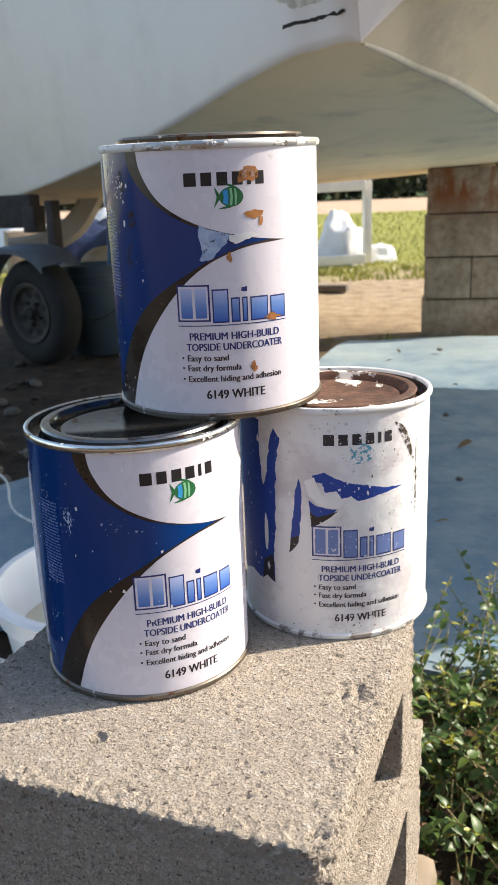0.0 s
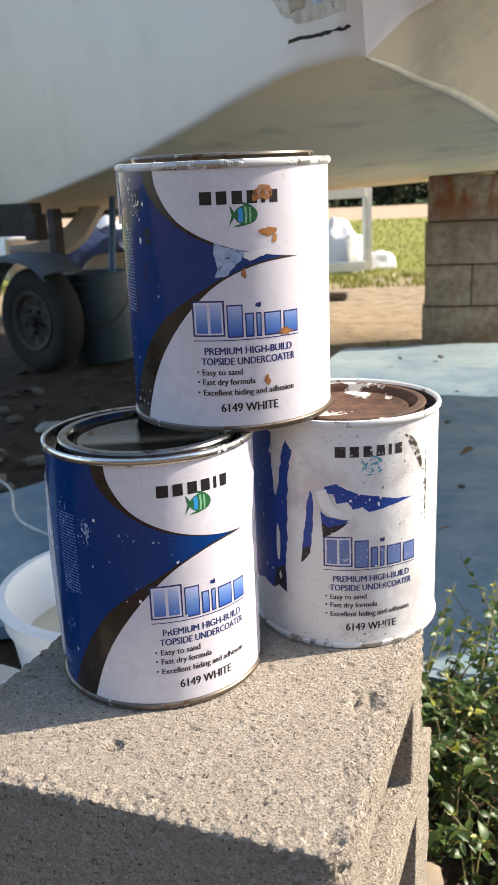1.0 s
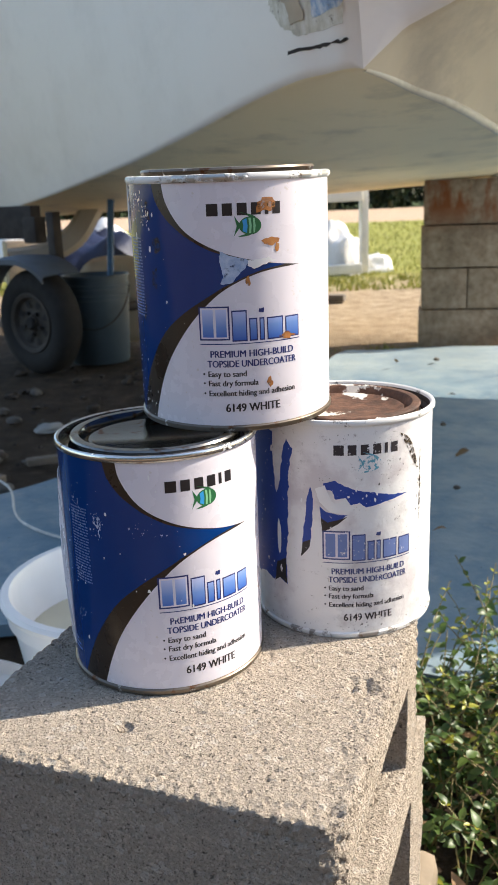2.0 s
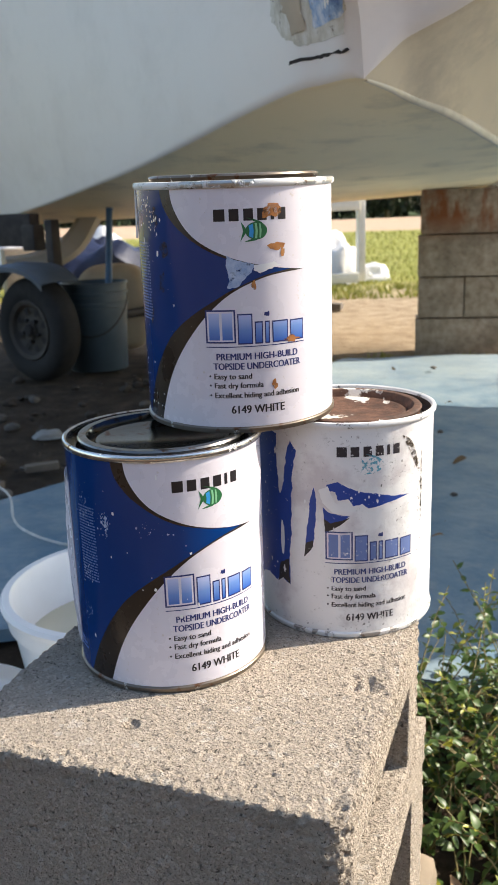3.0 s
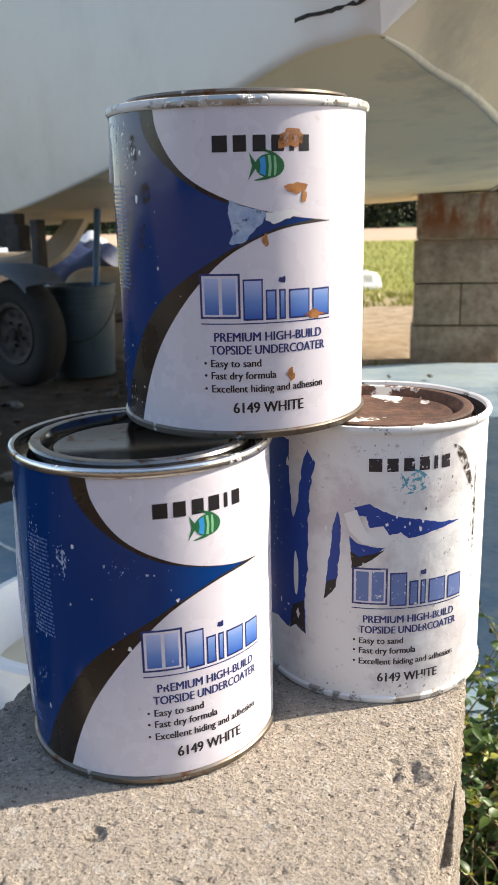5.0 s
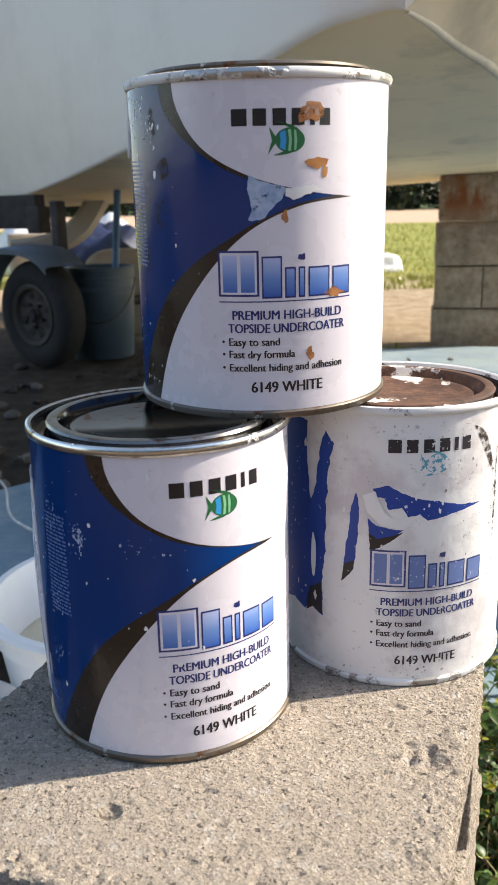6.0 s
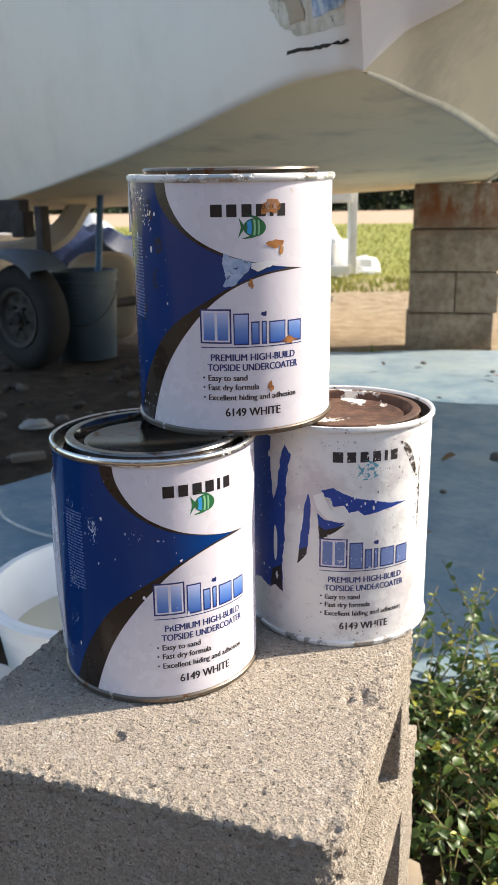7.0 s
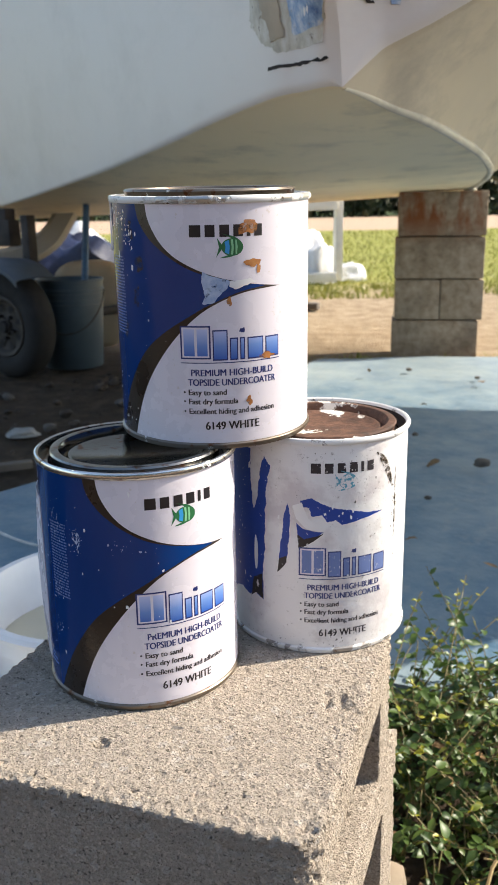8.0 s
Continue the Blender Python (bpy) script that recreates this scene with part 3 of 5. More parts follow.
def fine_print(rng):
    rows = []
    for i in range(26):
        z = 98.0 - i * 1.6
        a = -1.13
        while a < -0.88:
            w = rng.uniform(0.015, 0.06)
            rows.append(rect(a, z, min(a + w, -0.87), z + 0.8))
            a += w + 0.012
    for i, (a, b) in enumerate(((-1.42, -1.28), (-1.42, -1.22), (-1.40, -1.20))):
        rows.append(rect(a, 18 - 2.3 * i, b, 19.2 - 2.3 * i))
    return rows


def specks(rng, n, a0, a1, z0, z1, big=0.9):
    out = []
    for i in range(n):
        r = 0.15 + big * rng.random() ** 4
        out.append(blot(rng.uniform(a0, a1), rng.uniform(z0, z1), r * rng.uniform(0.5, 1.0), r * rng.uniform(0.8, 2.2), i + n, 9))
    return out


def print_front(can, inks, pad):
    """The front panel's marks, shared by all three cans."""
    black, navy, grad, pale_f, green, blue_f = inks
    r = BODY_R + pad
    name_bars = [(0.0, 0.13), (0.145, 0.26), (0.28, 0.395), (0.41, 0.525), (0.54, 0.60), (0.615, 0.72)]
    for a, b in name_bars:
        part("brand_bar", wrap(flat([rect(-0.05 + a + 0.012, 109.4, -0.05 + b - 0.012, 115.2)]), r), black, can)
    body = [(0.36 + 0.105 * math.cos(t), 104.4 + 4.3 * math.sin(t)) for t in (2 * math.pi * i / 24 for i in range(24))]
    fish = [body, [(0.275, 104.6), (0.215, 109.2), (0.235, 104.4), (0.205, 99.3)], smooth_line([(0.26, 111.0), (0.38, 109.4), (0.44, 107.0), (0.38, 108.0)], 3), smooth_line([(0.42, 101.6), (0.35, 99.7), (0.24, 99.2), (0.34, 100.9)], 3)]
    part("emblem", wrap(flat(fish), r), green, can, "small green oval emblem with a tail")
    def stripe(c, w):
        h = lambda a: 3.7 * math.sqrt(max(0.0, 1 - ((a - 0.36) / 0.1) ** 2))
        return [(c - w, 104.4 - h(c - w)), (c + w, 104.4 - h(c + w)), (c + w + 0.008, 104.4), (c + w, 104.4 + h(c + w)), (c - w, 104.4 + h(c - w)), (c - w + 0.008, 104.4)]
    part("emblem_stripe", wrap(flat([stripe(0.307, 0.02)]), r + 0.00002), blue_f, can)
    part("emblem_stripe", wrap(flat([stripe(0.355, 0.010)]), r + 0.00002), pale_f, can)
    part("emblem_stripe", wrap(flat([stripe(0.395, 0.007)]), r + 0.00002), pale_f, can)
    outline = [rect(-0.164, 48.4, 0.131, 65.6)]
    part("title_box", wrap(flat(outline), r), navy, can, "blue-edged box")
    part("title_inset", wrap(flat([rect(-0.148, 49.2, 0.115, 64.8)]), r + 0.00002), label_white, can)
    bars = [rect(-0.13, 50.0, -0.025, 63.9), rect(0.0, 50.0, 0.1, 63.9)]
    tall = [(0.15, 0.295, 63.4), (0.315, 0.395, 59.2), (0.415, 0.465, 59.2), (0.49, 0.66, 59.0), (0.685, 0.845, 58.6)]
    edge = [rect(a, 47.6, b, t) for a, b, t in tall]
    for q in edge:
        part("title_edge", wrap(flat([q]), r), navy, can)
    for q in bars + [rect(a + 0.011, 48.3, b - 0.011, t - 0.7) for a, b, t in tall]:
        part("title_bar", wrap(flat([q]), r + 0.00005), grad, can, "violet-to-blue title block")
    part("title_dot", wrap(flat([blot(0.44, 62.8, 1.5, 1.2, 4)]), r), navy, can)
    part("title_rule", wrap(flat([rect(-0.163, 46.2, 0.852, 46.65)]), r), navy, can)
    for text, a, b, z, cap, ink in (("PREMIUM HIGH-BUILD", -0.066, 0.766, 41.3, 3.5, navy), ("TOPSIDE UNDERCOATER", -0.100, 0.796, 36.2, 3.5, navy), ("Easy to sand", -0.097, 0.272, 30.9, 3.0, black), ("Fast dry formula", -0.097, 0.385, 26.0, 3.0, black), ("Excellent hiding and adhesion", -0.097, 0.775, 20.7, 3.0, black), ("6149 WHITE", 0.062, 0.601, 12.9, 4.3, black)):
        part("text", wrap(lettering(text, a, b, z, cap), r), ink, can)
        if ink is black and cap < 4:
            part("bullet", wrap(flat([blot(-0.14, z, 0.55, 0.55, 1, 10, 0.0)]), r), ink, can)


def can_shell(can, body_mat, rim_mat, base_mat, lid_mat, lid_lift, lid_label, groove_mat):
    part("body", lathe([(BODY_R, 0.0025), (BODY_R, 0.03), (BODY_R, 0.07), (BODY_R, 0.1), (BODY_R, 0.1262)], 208), body_mat, can)
    part("base_seam", lathe([(0.0505, 0.0022), (0.0508, 0.0), (0.0532, 0.0), (0.0537, 0.0008), (0.0537, 0.0025), (0.0530, 0.0032), (0.0524, 0.0034)]), base_mat, can)
    part("bottom", lathe([(0.0, 0.003), (0.0510, 0.003), (0.0510, 0.0018)]), tinplate, can)
    part("rim", lathe([(0.0524, 0.1252), (0.0534, 0.1254), (0.0540, 0.1262), (0.0541, 0.1276), (0.0536, 0.1287), (0.0527, 0.1290), (0.0516, 0.1284), (0.0513, 0.1268)]), rim_mat, can)
    part("groove", lathe([(0.0514, 0.1270), (0.0509, 0.1236), (0.0470, 0.1233), (0.0466, 0.1220)]), groove_mat, can, "dark channel round the lid")
    z = 0.1262 + lid_lift
    part("lid", lathe([(0.0, z - 0.0035), (0.033, z - 0.0035), (0.0345, z - 0.0024), (0.0362, z - 0.0024), (0.0375, z - 0.0042), (0.0392, z - 0.0044), (0.0402, z), (0.0412, z + 0.0014), (0.0430, z + 0.0018), (0.0452, z + 0.0014), (0.0459, z + 0.0004), (0.0454, z - 0.0004), (0.0448, z - 0.003), (0.0446, z - 0.006)]), lid_mat, can, lid_label)


def build_can(m, label, lid, splat):
    can = thing("paint_can", m, label, "paint can", "stacked paint cans")
    can_shell(can, label_white, *lid)
    dark, blue = art_panels()
    part("dark_sweep", wrap(flat([dark]), BODY_R + 0.00003), label_black, can)
    part("blue_field", wrap(flat([blue]), BODY_R + 0.00006), label_blue, can)
    rng = random.Random(splat)
    part("fine_print", wrap(flat(fine_print(rng)), BODY_R + 0.00009), ink_pale, can, "column of unreadable pale print")["kind"] = "stuff"
    print_front(can, (ink_black, ink_navy, ink_gradient, fish_pale, fish_green, fish_blue), 0.00008)
    return can


m_left = Matrix.Translation((0, 0, TOP + 0.0004)) @ pose(0, 0, 0, 0, 0, math.degrees(0.1826))
can_left = build_can(m_left, "blue and white paint can with a shiny tin lid", (rim_clean, base_rusty, lid_dark, 0.0016, "dark glossy tin lid", lid_dark), 3)
rng = random.Random(11)
part("paint_spatter", wrap(flat(specks(rng, 46, -1.3, 0.3, 8, 122)), BODY_R + 0.00013), drip_paint, can_left)["kind"] = "stuff"
cloud = [blot(rng.gauss(a, da), rng.gauss(z, dz), r, r * rng.uniform(0.8, 2.0), i, 7) for a, z, da, dz, k in ((-0.74, 93, 0.03, 3.2, 90), (-1.0, 98, 0.05, 5, 40), (-1.05, 60, 0.05, 4, 35), (-0.30, 92, 0.06, 2, 14), (-1.1, 40, 0.04, 4, 25), (-0.18, 88, 0.12, 1.5, 10)) for i in range(k) for r in (0.08 + 0.38 * rng.random() ** 2,)]
part("paint_spatter", wrap(flat(cloud), BODY_R + 0.00015), torn, can_left)["kind"] = "stuff"

def peel(can, a0, a1, z0, z1, lift):
    """A strip of label paper that has come loose along one edge."""
    bm = bmesh.new()
    rows = []
    for i in range(13):
        z = z0 + (z1 - z0) * i / 12
        rows.append([bm.verts.new((a0 + (a1 - a0) * j / 5, z / 1000, 0.0004 + lift * (1 - j / 5) ** 1.6 * (0.55 + 0.45 * math.sin(0.4 + 2.6 * i / 12) + 0.15 * noise.noise(Vector((i * 0.7, a0, 0)))))) for j in range(6)])
    for p, q in zip(rows, rows[1:]):
        for j in range(5):
            bm.faces.new((p[j], p[j + 1], q[j + 1], q[j]))
    wrap(bm, BODY_R)
    bmesh.ops.solidify(bm, geom=bm.faces[:], thickness=0.0003)
    part("loose_label_edge", bm, label_white, can, "white paper edge peeling away")


peel(can_left, -2.05, -1.42, 12, 106, 0.0105)
m_top = Matrix.Translation((0.0436, 0.0366, TOP + 0.1318)) @ pose(0, 0, 0, math.degrees(0.04), math.degrees(-0.0035), 0) @ pose(0, 0, 0, 0, 0, math.degrees(-0.1629)) @ Matrix.Diagonal((1, 1, 0.985, 1))
can_top = build_can(m_top, "rust-stained blue and white paint can balanced on two others", (rim_painted, base_rusty, base_rusty, 0.0042, "loose tin lid standing proud", base_rusty), 5)
part("rust_spot", wrap(flat([ragged(blot(0.50, 114.0, 5.6, 3.6, 1), 0.6, 1.0, 1)]), BODY_R + 0.00016), stain, can_top)
part("rust_spot", wrap(flat([ragged(blot(0.56, 96.6, 4.6, 1.8, 2), 0.7, 1.0, 3), ragged(blot(0.62, 93.5, 1.2, 2.4, 5), 0.4, 1.0, 4)]), BODY_R + 0.00016), stain, can_top)
part("rust_spot", wrap(flat([ragged(blot(0.50, 25.4, 1.6, 2.3, 6), 0.3, 1.0, 5)]), BODY_R + 0.00016), stain, can_top)
part("rust_spot", wrap(flat([ragged(blot(0.70, 48.2, 4.0, 1.8, 8), 0.5, 1.0, 6)]), BODY_R + 0.00016), stain, can_top)
part("rust_spot", wrap(flat([ragged(blot(0.32, 78.0, 1.4, 2.2, 9), 0.4, 1.0, 7)]), BODY_R + 0.00016), stain, can_top)
part("scuff", wrap(flat([ragged([(0.06, 92.5), (0.20, 89.8), (0.33, 88.0), (0.29, 84.0), (0.23, 80.5), (0.17, 77.5), (0.06, 76.5), (0.09, 80.0), (0.07, 86.0)], 0.7, 1.0, 1)]), BODY_R + 0.00012), torn, can_top)
part("scuff", wrap(flat([ragged([(0.33, 87.3), (0.40, 88.0), (0.52, 88.6), (0.60, 87.6), (0.50, 85.6), (0.38, 84.0), (0.32, 85.2)], 0.7, 0.8, 8)]), BODY_R + 0.0004), drip_paint, can_top)
part("paint_spatter", wrap(flat(specks(rng, 14, -1.35, -0.7, 92, 125, 1.4) + specks(rng, 22, -1.2, -0.3, 5, 90, 0.6)), BODY_R + 0.00013), drip_paint, can_top)["kind"] = "stuff"
smears = [blot(rng.gauss(a, da), rng.gauss(z, dz), q, q * rng.uniform(0.8, 2.6), i, 8) for a, z, da, dz, k, w in ((-0.92, 117, 0.10, 4.0, 60, 0.5), (-1.25, 112, 0.05, 7.0, 16, 0.5), (-0.75, 108, 0.06, 3.0, 30, 0.5), (-1.15, 40, 0.08, 12, 30, 0.45), (-0.9, 12, 0.1, 5, 24, 0.5)) for i in range(k) for q in (0.1 + w * rng.random() ** 2.5,)]
part("paint_spatter", wrap(flat(smears), BODY_R + 0.00015), drip_paint, can_top)["kind"] = "stuff"
part("dark_smudge", wrap(flat([ragged(blot(-0.60, 96, 3.2, 3.0, 3), 0.8, 0.9, 3), ragged(blot(-0.66, 78, 2.0, 5.4, 4), 0.8, 0.9, 4), ragged(blot(-0.72, 112, 2.2, 4.2, 6), 0.8, 0.9, 9), ragged(blot(-0.88, 62, 1.2, 6.0, 7), 0.6, 0.9, 12)]), BODY_R + 0.00012), smudge, can_top)

m_right = Matrix.Translation((0.1057, 0.0511, TOP + 0.0004)) @ pose(0, 0, 0, 0, 0, math.degrees(-0.1736))
can_right = thing("paint_can", m_right, "paint can smeared all over with dried white paint", "paint can", "stacked paint cans")
can_shell(can_right, paint_film, rim_thick, base_caked, rusted, 0.0004, "rusted lid with white paint patches", channel_brown)
blue_bits = [ragged([(BACK, 119), (-0.79, 119), (-0.785, 100), (-0.77, 87), (-0.74, 83), (-0.71, 85), (-0.68, 93), (-0.65, 104), (-0.61, 113), (-0.57, 116.5), (-0.53, 113.5), (-0.49, 111), (-0.53, 104), (-0.555, 95), (-0.57, 80), (-0.58, 60), (-0.61, 44), (-0.60, 28), (-0.72, 31), (-0.8, 27), (-1.0, 30), (-1.2, 26), (BACK, 24)], 0.6, 1.2, 1),
             ragged([(-0.295, 91), (-0.28, 88), (-0.26, 84), (-0.27, 74), (-0.285, 64), (-0.30, 58), (-0.39, 56), (-0.37, 66), (-0.35, 75), (-0.33, 84)], 0.4, 1.0, 3),
             ragged([(-0.15, 93.5), (-0.02, 95), (0.07, 92), (0.25, 88.6), (0.56, 85.2), (0.80, 84.0), (0.56, 81.8), (0.40, 79.8), (0.30, 79.0), (0.22, 82.2), (0.14, 80.6), (0.08, 85.0), (-0.02, 84.0), (-0.05, 89.0), (-0.13, 89.5)], 0.5, 1.0, 4),
             ragged([(-0.19, 80), (-0.12, 76.5), (0.02, 75), (0.10, 75), (-0.02, 70.5), (-0.17, 70)], 0.4, 1.0, 9)]
part("blue_field", wrap(flat(blue_bits), BODY_R + 0.00006), worn_blue, can_right, "torn remains of blue print")
dark_bits = [ragged([(-0.30, 59), (-0.39, 57), (-0.415, 48), (-0.36, 51), (-0.30, 55)], 0.4, 1.0, 5), ragged([(-0.18, 73), (-0.10, 70.5), (0.10, 74.0), (0.02, 70.5), (-0.09, 66.5), (-0.17, 65)], 0.3, 1.0, 6), ragged([(-0.62, 44), (-0.61, 28), (-0.72, 31), (-0.8, 27), (-0.76, 40)], 0.4, 1.0, 7)]
part("dark_sweep", wrap(flat(dark_bits), BODY_R + 0.00009), worn_dark, can_right)
for blob in (ragged([(-0.23, 90), (-0.13, 92.5), (-0.10, 88), (-0.06, 83), (0.02, 80), (0.12, 79), (0.05, 75.8), (-0.08, 77), (-0.19, 82.5)], 0.4, 1.0, 12), blot(-0.70, 57, 1.5, 11, 5, 26, 0.1), blot(-0.68, 37, 0.9, 2.2, 8)):
    part("paint_blob", wrap(flat([blob]), BODY_R + 0.0005), drip_paint, can_right, "thick white paint smear")
for q, line in enumerate(([(0.55, 121), (0.68, 119.5), (0.80, 116), (0.87, 111), (0.93, 103), (0.95, 96)], [(1.02, 112), (1.0, 100), (1.03, 86), (1.0, 74), (1.02, 62)], [(0.60, 96), (0.72, 98), (0.86, 95)])):
    pts = smooth_line(line, 5)
    part("paint_crack", wrap(flat([ragged(pts + [(a + 0.012, z - 0.25) for a, z in reversed(pts)], 0.3, 0.8, 30 + q)]), BODY_R + 0.00016), smudge, can_right)
grime = [blot(rng.gauss(a, da), rng.gauss(z, dz), q, q * rng.uniform(0.6, 1.6), i, 7) for a, z, da, dz, k, w in ((0.55, 101, 0.14, 5.0, 70, 0.45), (0.98, 80, 0.03, 16, 60, 0.6), (-0.16, 98, 0.04, 2.0, 16, 0.4), (0.3, 118, 0.4, 2.0, 40, 0.4), (0.2, 7, 0.5, 2.0, 60, 0.6), (0.6, 70, 0.2, 6.0, 40, 0.35)) for i in range(k) for q in (0.08 + w * rng.random() ** 2.5,)]
part("grime", wrap(flat(grime), BODY_R + 0.00014), smudge, can_right, "dark grime specks")["kind"] = "stuff"
print_front(can_right, (worn_black, worn_navy, worn_grad, worn_fish, worn_fish, worn_fish), 0.00012)
part("paint_spatter", wrap(flat(specks(rng, 60, -1.5, -0.3, 28, 118, 1.0) + specks(rng, 26, -0.1, 0.5, 80, 93, 1.3)), BODY_R + 0.00015), drip_paint, can_right)["kind"] = "stuff"


def drip(can, a, z0, z1, w):
    """A run of thick dried paint down the side."""
    bm = bmesh.new()
    n, k = 14, 7
    rows = []
    for i in range(n + 1):
        f = i / n
        z = z0 + (z1 - z0) * f
        ww = w * (0.55 + 0.25 * math.sin(3.1 * f + a * 9) + 0.45 * max(0, f - 0.75) / 0.25) * (0.2 if i == n else 1)
        rows.append([bm.verts.new((a + 0.006 * math.sin(5 * f + a * 7) + ww / 52.7 * (2 * j / (k - 1) - 1), z / 1000, 0.0001 + 0.0009 * (1 - (2 * j / (k - 1) - 1) ** 2) * (0.5 + 0.7 * f))) for j in range(k)])
    for p, q in zip(rows, rows[1:]):
        for j in range(k - 1):
            bm.faces.new((p[j], p[j + 1], q[j + 1], q[j]))
    return part("paint_drip", wrap(bm, BODY_R + 0.00013), drip_paint, can)


drip(can_top, -1.30, 126, 100, 1.0)


# ---------------------------------------------------------------- boat hull overhead
def build_hull():
    """Flat-floored hull on blocks, its corner towards the cans."""
    boat = thing("boat", Matrix(), "white and cream fibreglass boat hull propped on blocks", "boat")
    left = smooth_line([(0.171, 0.414), (0.152, 0.424), (0.135, 0.452), (0.105, 0.506), (0.045, 0.728), (-0.06, 1.154), (-0.263, 1.869), (-0.626, 2.907), (-0.962, 3.642), (-1.35, 4.3)], 5)
    right = smooth_line([(0.171, 0.414), (0.208, 0.48), (0.255, 0.578), (0.323, 0.704), (0.431, 0.942), (0.62, 1.4), (0.86, 2.1), (1.1, 3.0), (1.25, 3.7), (1.3, 4.0)], 5)
    level = lambda y: 0.79 - 0.0125 * (y + 0.4)
    # floor of the hull
    RISE = Vector((-0.12, -0.30, 1.0))
    def rounded(p, inward, r, steps):
        """Points round a soft edge at p, from the inner face to the rising side."""
        return [(p + inward * r) * (1 - t) ** 2 + p * 2 * t * (1 - t) + (p + RISE * r) * t * t for t in steps]
    def chine(i):
        p, q = Vector((*left[i], level(left[i][1]) - 0.055 * (min(0.0, left[i][0]) / 0.96) ** 2)), Vector((*right[i], level(right[i][1])))
        w = (q - p).length
        return p, q, (q - p).normalized() if w > 1e-6 else Vector((0, 1, 0)), w, min(0.012, 0.3 * w)
    bm = bmesh.new()
    n = len(left)
    rows = []
    for i in range(n):
        p, q, inward, w, rad = chine(i)
        start = p + inward * rad
        row = [start.lerp(q, f) - Vector((0, 0, 0.012 * math.sin(math.pi * f) * min(1, p.y - 0.414))) for f in (j / 12 for j in range(13))]
        row = rounded(p, inward, rad, (0.4, 0.2)) + row
        rows.append([bm.verts.new(v) for v in row])
    rows[0] = [rows[0][0]] * 15
    for p, q in zip(rows, rows[1:]):
        for j in range(14):
            f = [p[j], p[j + 1], q[j + 1], q[j]]
            f = list(dict.fromkeys(f))
            if len(f) > 2:
                bm.faces.new(f)
    end = rows[-1]
    up = [bm.verts.new(v.co + Vector((0, 0.5, 0.5))) for v in end]
    for j in range(14):
        bm.faces.new((end[j], end[j + 1], up[j + 1], up[j]))
    loose = [v for v in bm.verts if not v.link_faces]
    bmesh.ops.delete(bm, geom=loose, context="VERTS")
    bmesh.ops.recalc_face_normals(bm, faces=bm.faces)
    part("hull_bottom", bm, hull_cream, boat, "cream unpainted bottom with grey scuffs")
    # white side, leaning outwards as it rises; stem line climbs away from the corner
    stem = [(0.171, 0.414, 0.780), (0.211, 0.42, 0.815), (0.2535, 0.42, 0.834), (0.295, 0.42, 0.8556), (0.42, 0.44, 0.92), (0.7, 0.51, 1.0), (1.1, 0.64, 1.1), (1.5, 0.8, 1.25)]
    run = np.linspace(0, len(stem) - 1, n)
    high = [Vector([float(np.interp(q, range(len(stem)), [p[k] for p in stem])) for k in range(3)]) for q in run]
    low = [Vector((x, y, level(y))) for x, y in right]
    def brow(i):
        """The stem edge at station i: its point, the way down the quarter and the rounding."""
        w = (low[i] - high[i]).length
        return high[i], (low[i] - high[i]).normalized() if w > 1e-6 else Vector((0, 0, -1)), min(0.014, 0.3 * w)
    bm = bmesh.new()
    heights = (0.05, 0.08, 0.12, 0.2, 0.35, 0.6, 0.95, 1.3)
    soft_steps = (0.4, 0.55, 0.7, 0.85, 1.0)
    cols = []
    for i in range(n - 1, -1, -1):
        p, q, inward, w, rad = chine(i)
        cols.append(rounded(p, inward, rad, soft_steps) + [p + RISE * h for h in heights])
    for i in range(1, n):
        p, down, rad = brow(i)
        k = (2.079 - p.z) / 1.3
        cols.append(rounded(p, down, rad, soft_steps) + [p + RISE * h * k for h in heights])
    cols = [[bm.verts.new(v) for v in c] for c in cols]
    for p, q in zip(cols, cols[1:]):
        for j in range(len(p) - 1):
            bm.faces.new((p[j], p[j + 1], q[j + 1], q[j]))
    bow = [v for c in cols[n - 9:n + 12] for v in c[6:]]
    for _ in range(40):
        bmesh.ops.smooth_vert(bm, verts=bow, factor=0.5, use_axis_x=True, use_axis_y=True, use_axis_z=False)
    bmesh.ops.remove_doubles(bm, verts=bm.verts[:], dist=1e-6)
    bmesh.ops.recalc_face_normals(bm, faces=bm.faces)
    skin = BVHTree.FromBMesh(bm)
    part("hull_side", bm, hull_white, boat, "dull white topside")
    # tan side on the far side of the stem
    bm = bmesh.new()
    sides = []
    for i in range(n):
        p, down, rad = brow(i)
        top = p + down * rad
        mid = (top + low[i]) / 2 + Vector((-0.01, 0.02, 0.01)) * min(1, (i / 22) ** 2)
        sides.append([bm.verts.new(v) for v in rounded(p, down, rad, (0.4, 0.2)) + [top, mid, low[i]]])
    for p, q in zip(sides, sides[1:]):
        for j in range(4):
            bm.faces.new((p[j], p[j + 1], q[j + 1], q[j]))
    bmesh.ops.remove_doubles(bm, verts=bm.verts[:], dist=1e-5)
    bmesh.ops.recalc_face_normals(bm, faces=bm.faces)
    part("hull_quarter", bm, hull_tan, boat, "tan quarter with grey smears")
    # unseen flare and deck, added and shaped to shade the tarpaulin and soil
    bm = bmesh.new()
    sheer = [(1.5, 0.8, 1.25), (2.2, 1.1, 1.25), (2.7, 1.7, 1.2), (2.6, 2.5, 1.2), (1.95, 2.6, 1.25), (1.5, 3.2, 1.3), (1.3, 4.4, 1.2)]
    root, heel = (1.38, 2.65, 0.95), (1.3, 3.98, 0.74)
    a, b = [bm.verts.new(p) for p in sheer], [bm.verts.new(root), bm.verts.new(heel)]
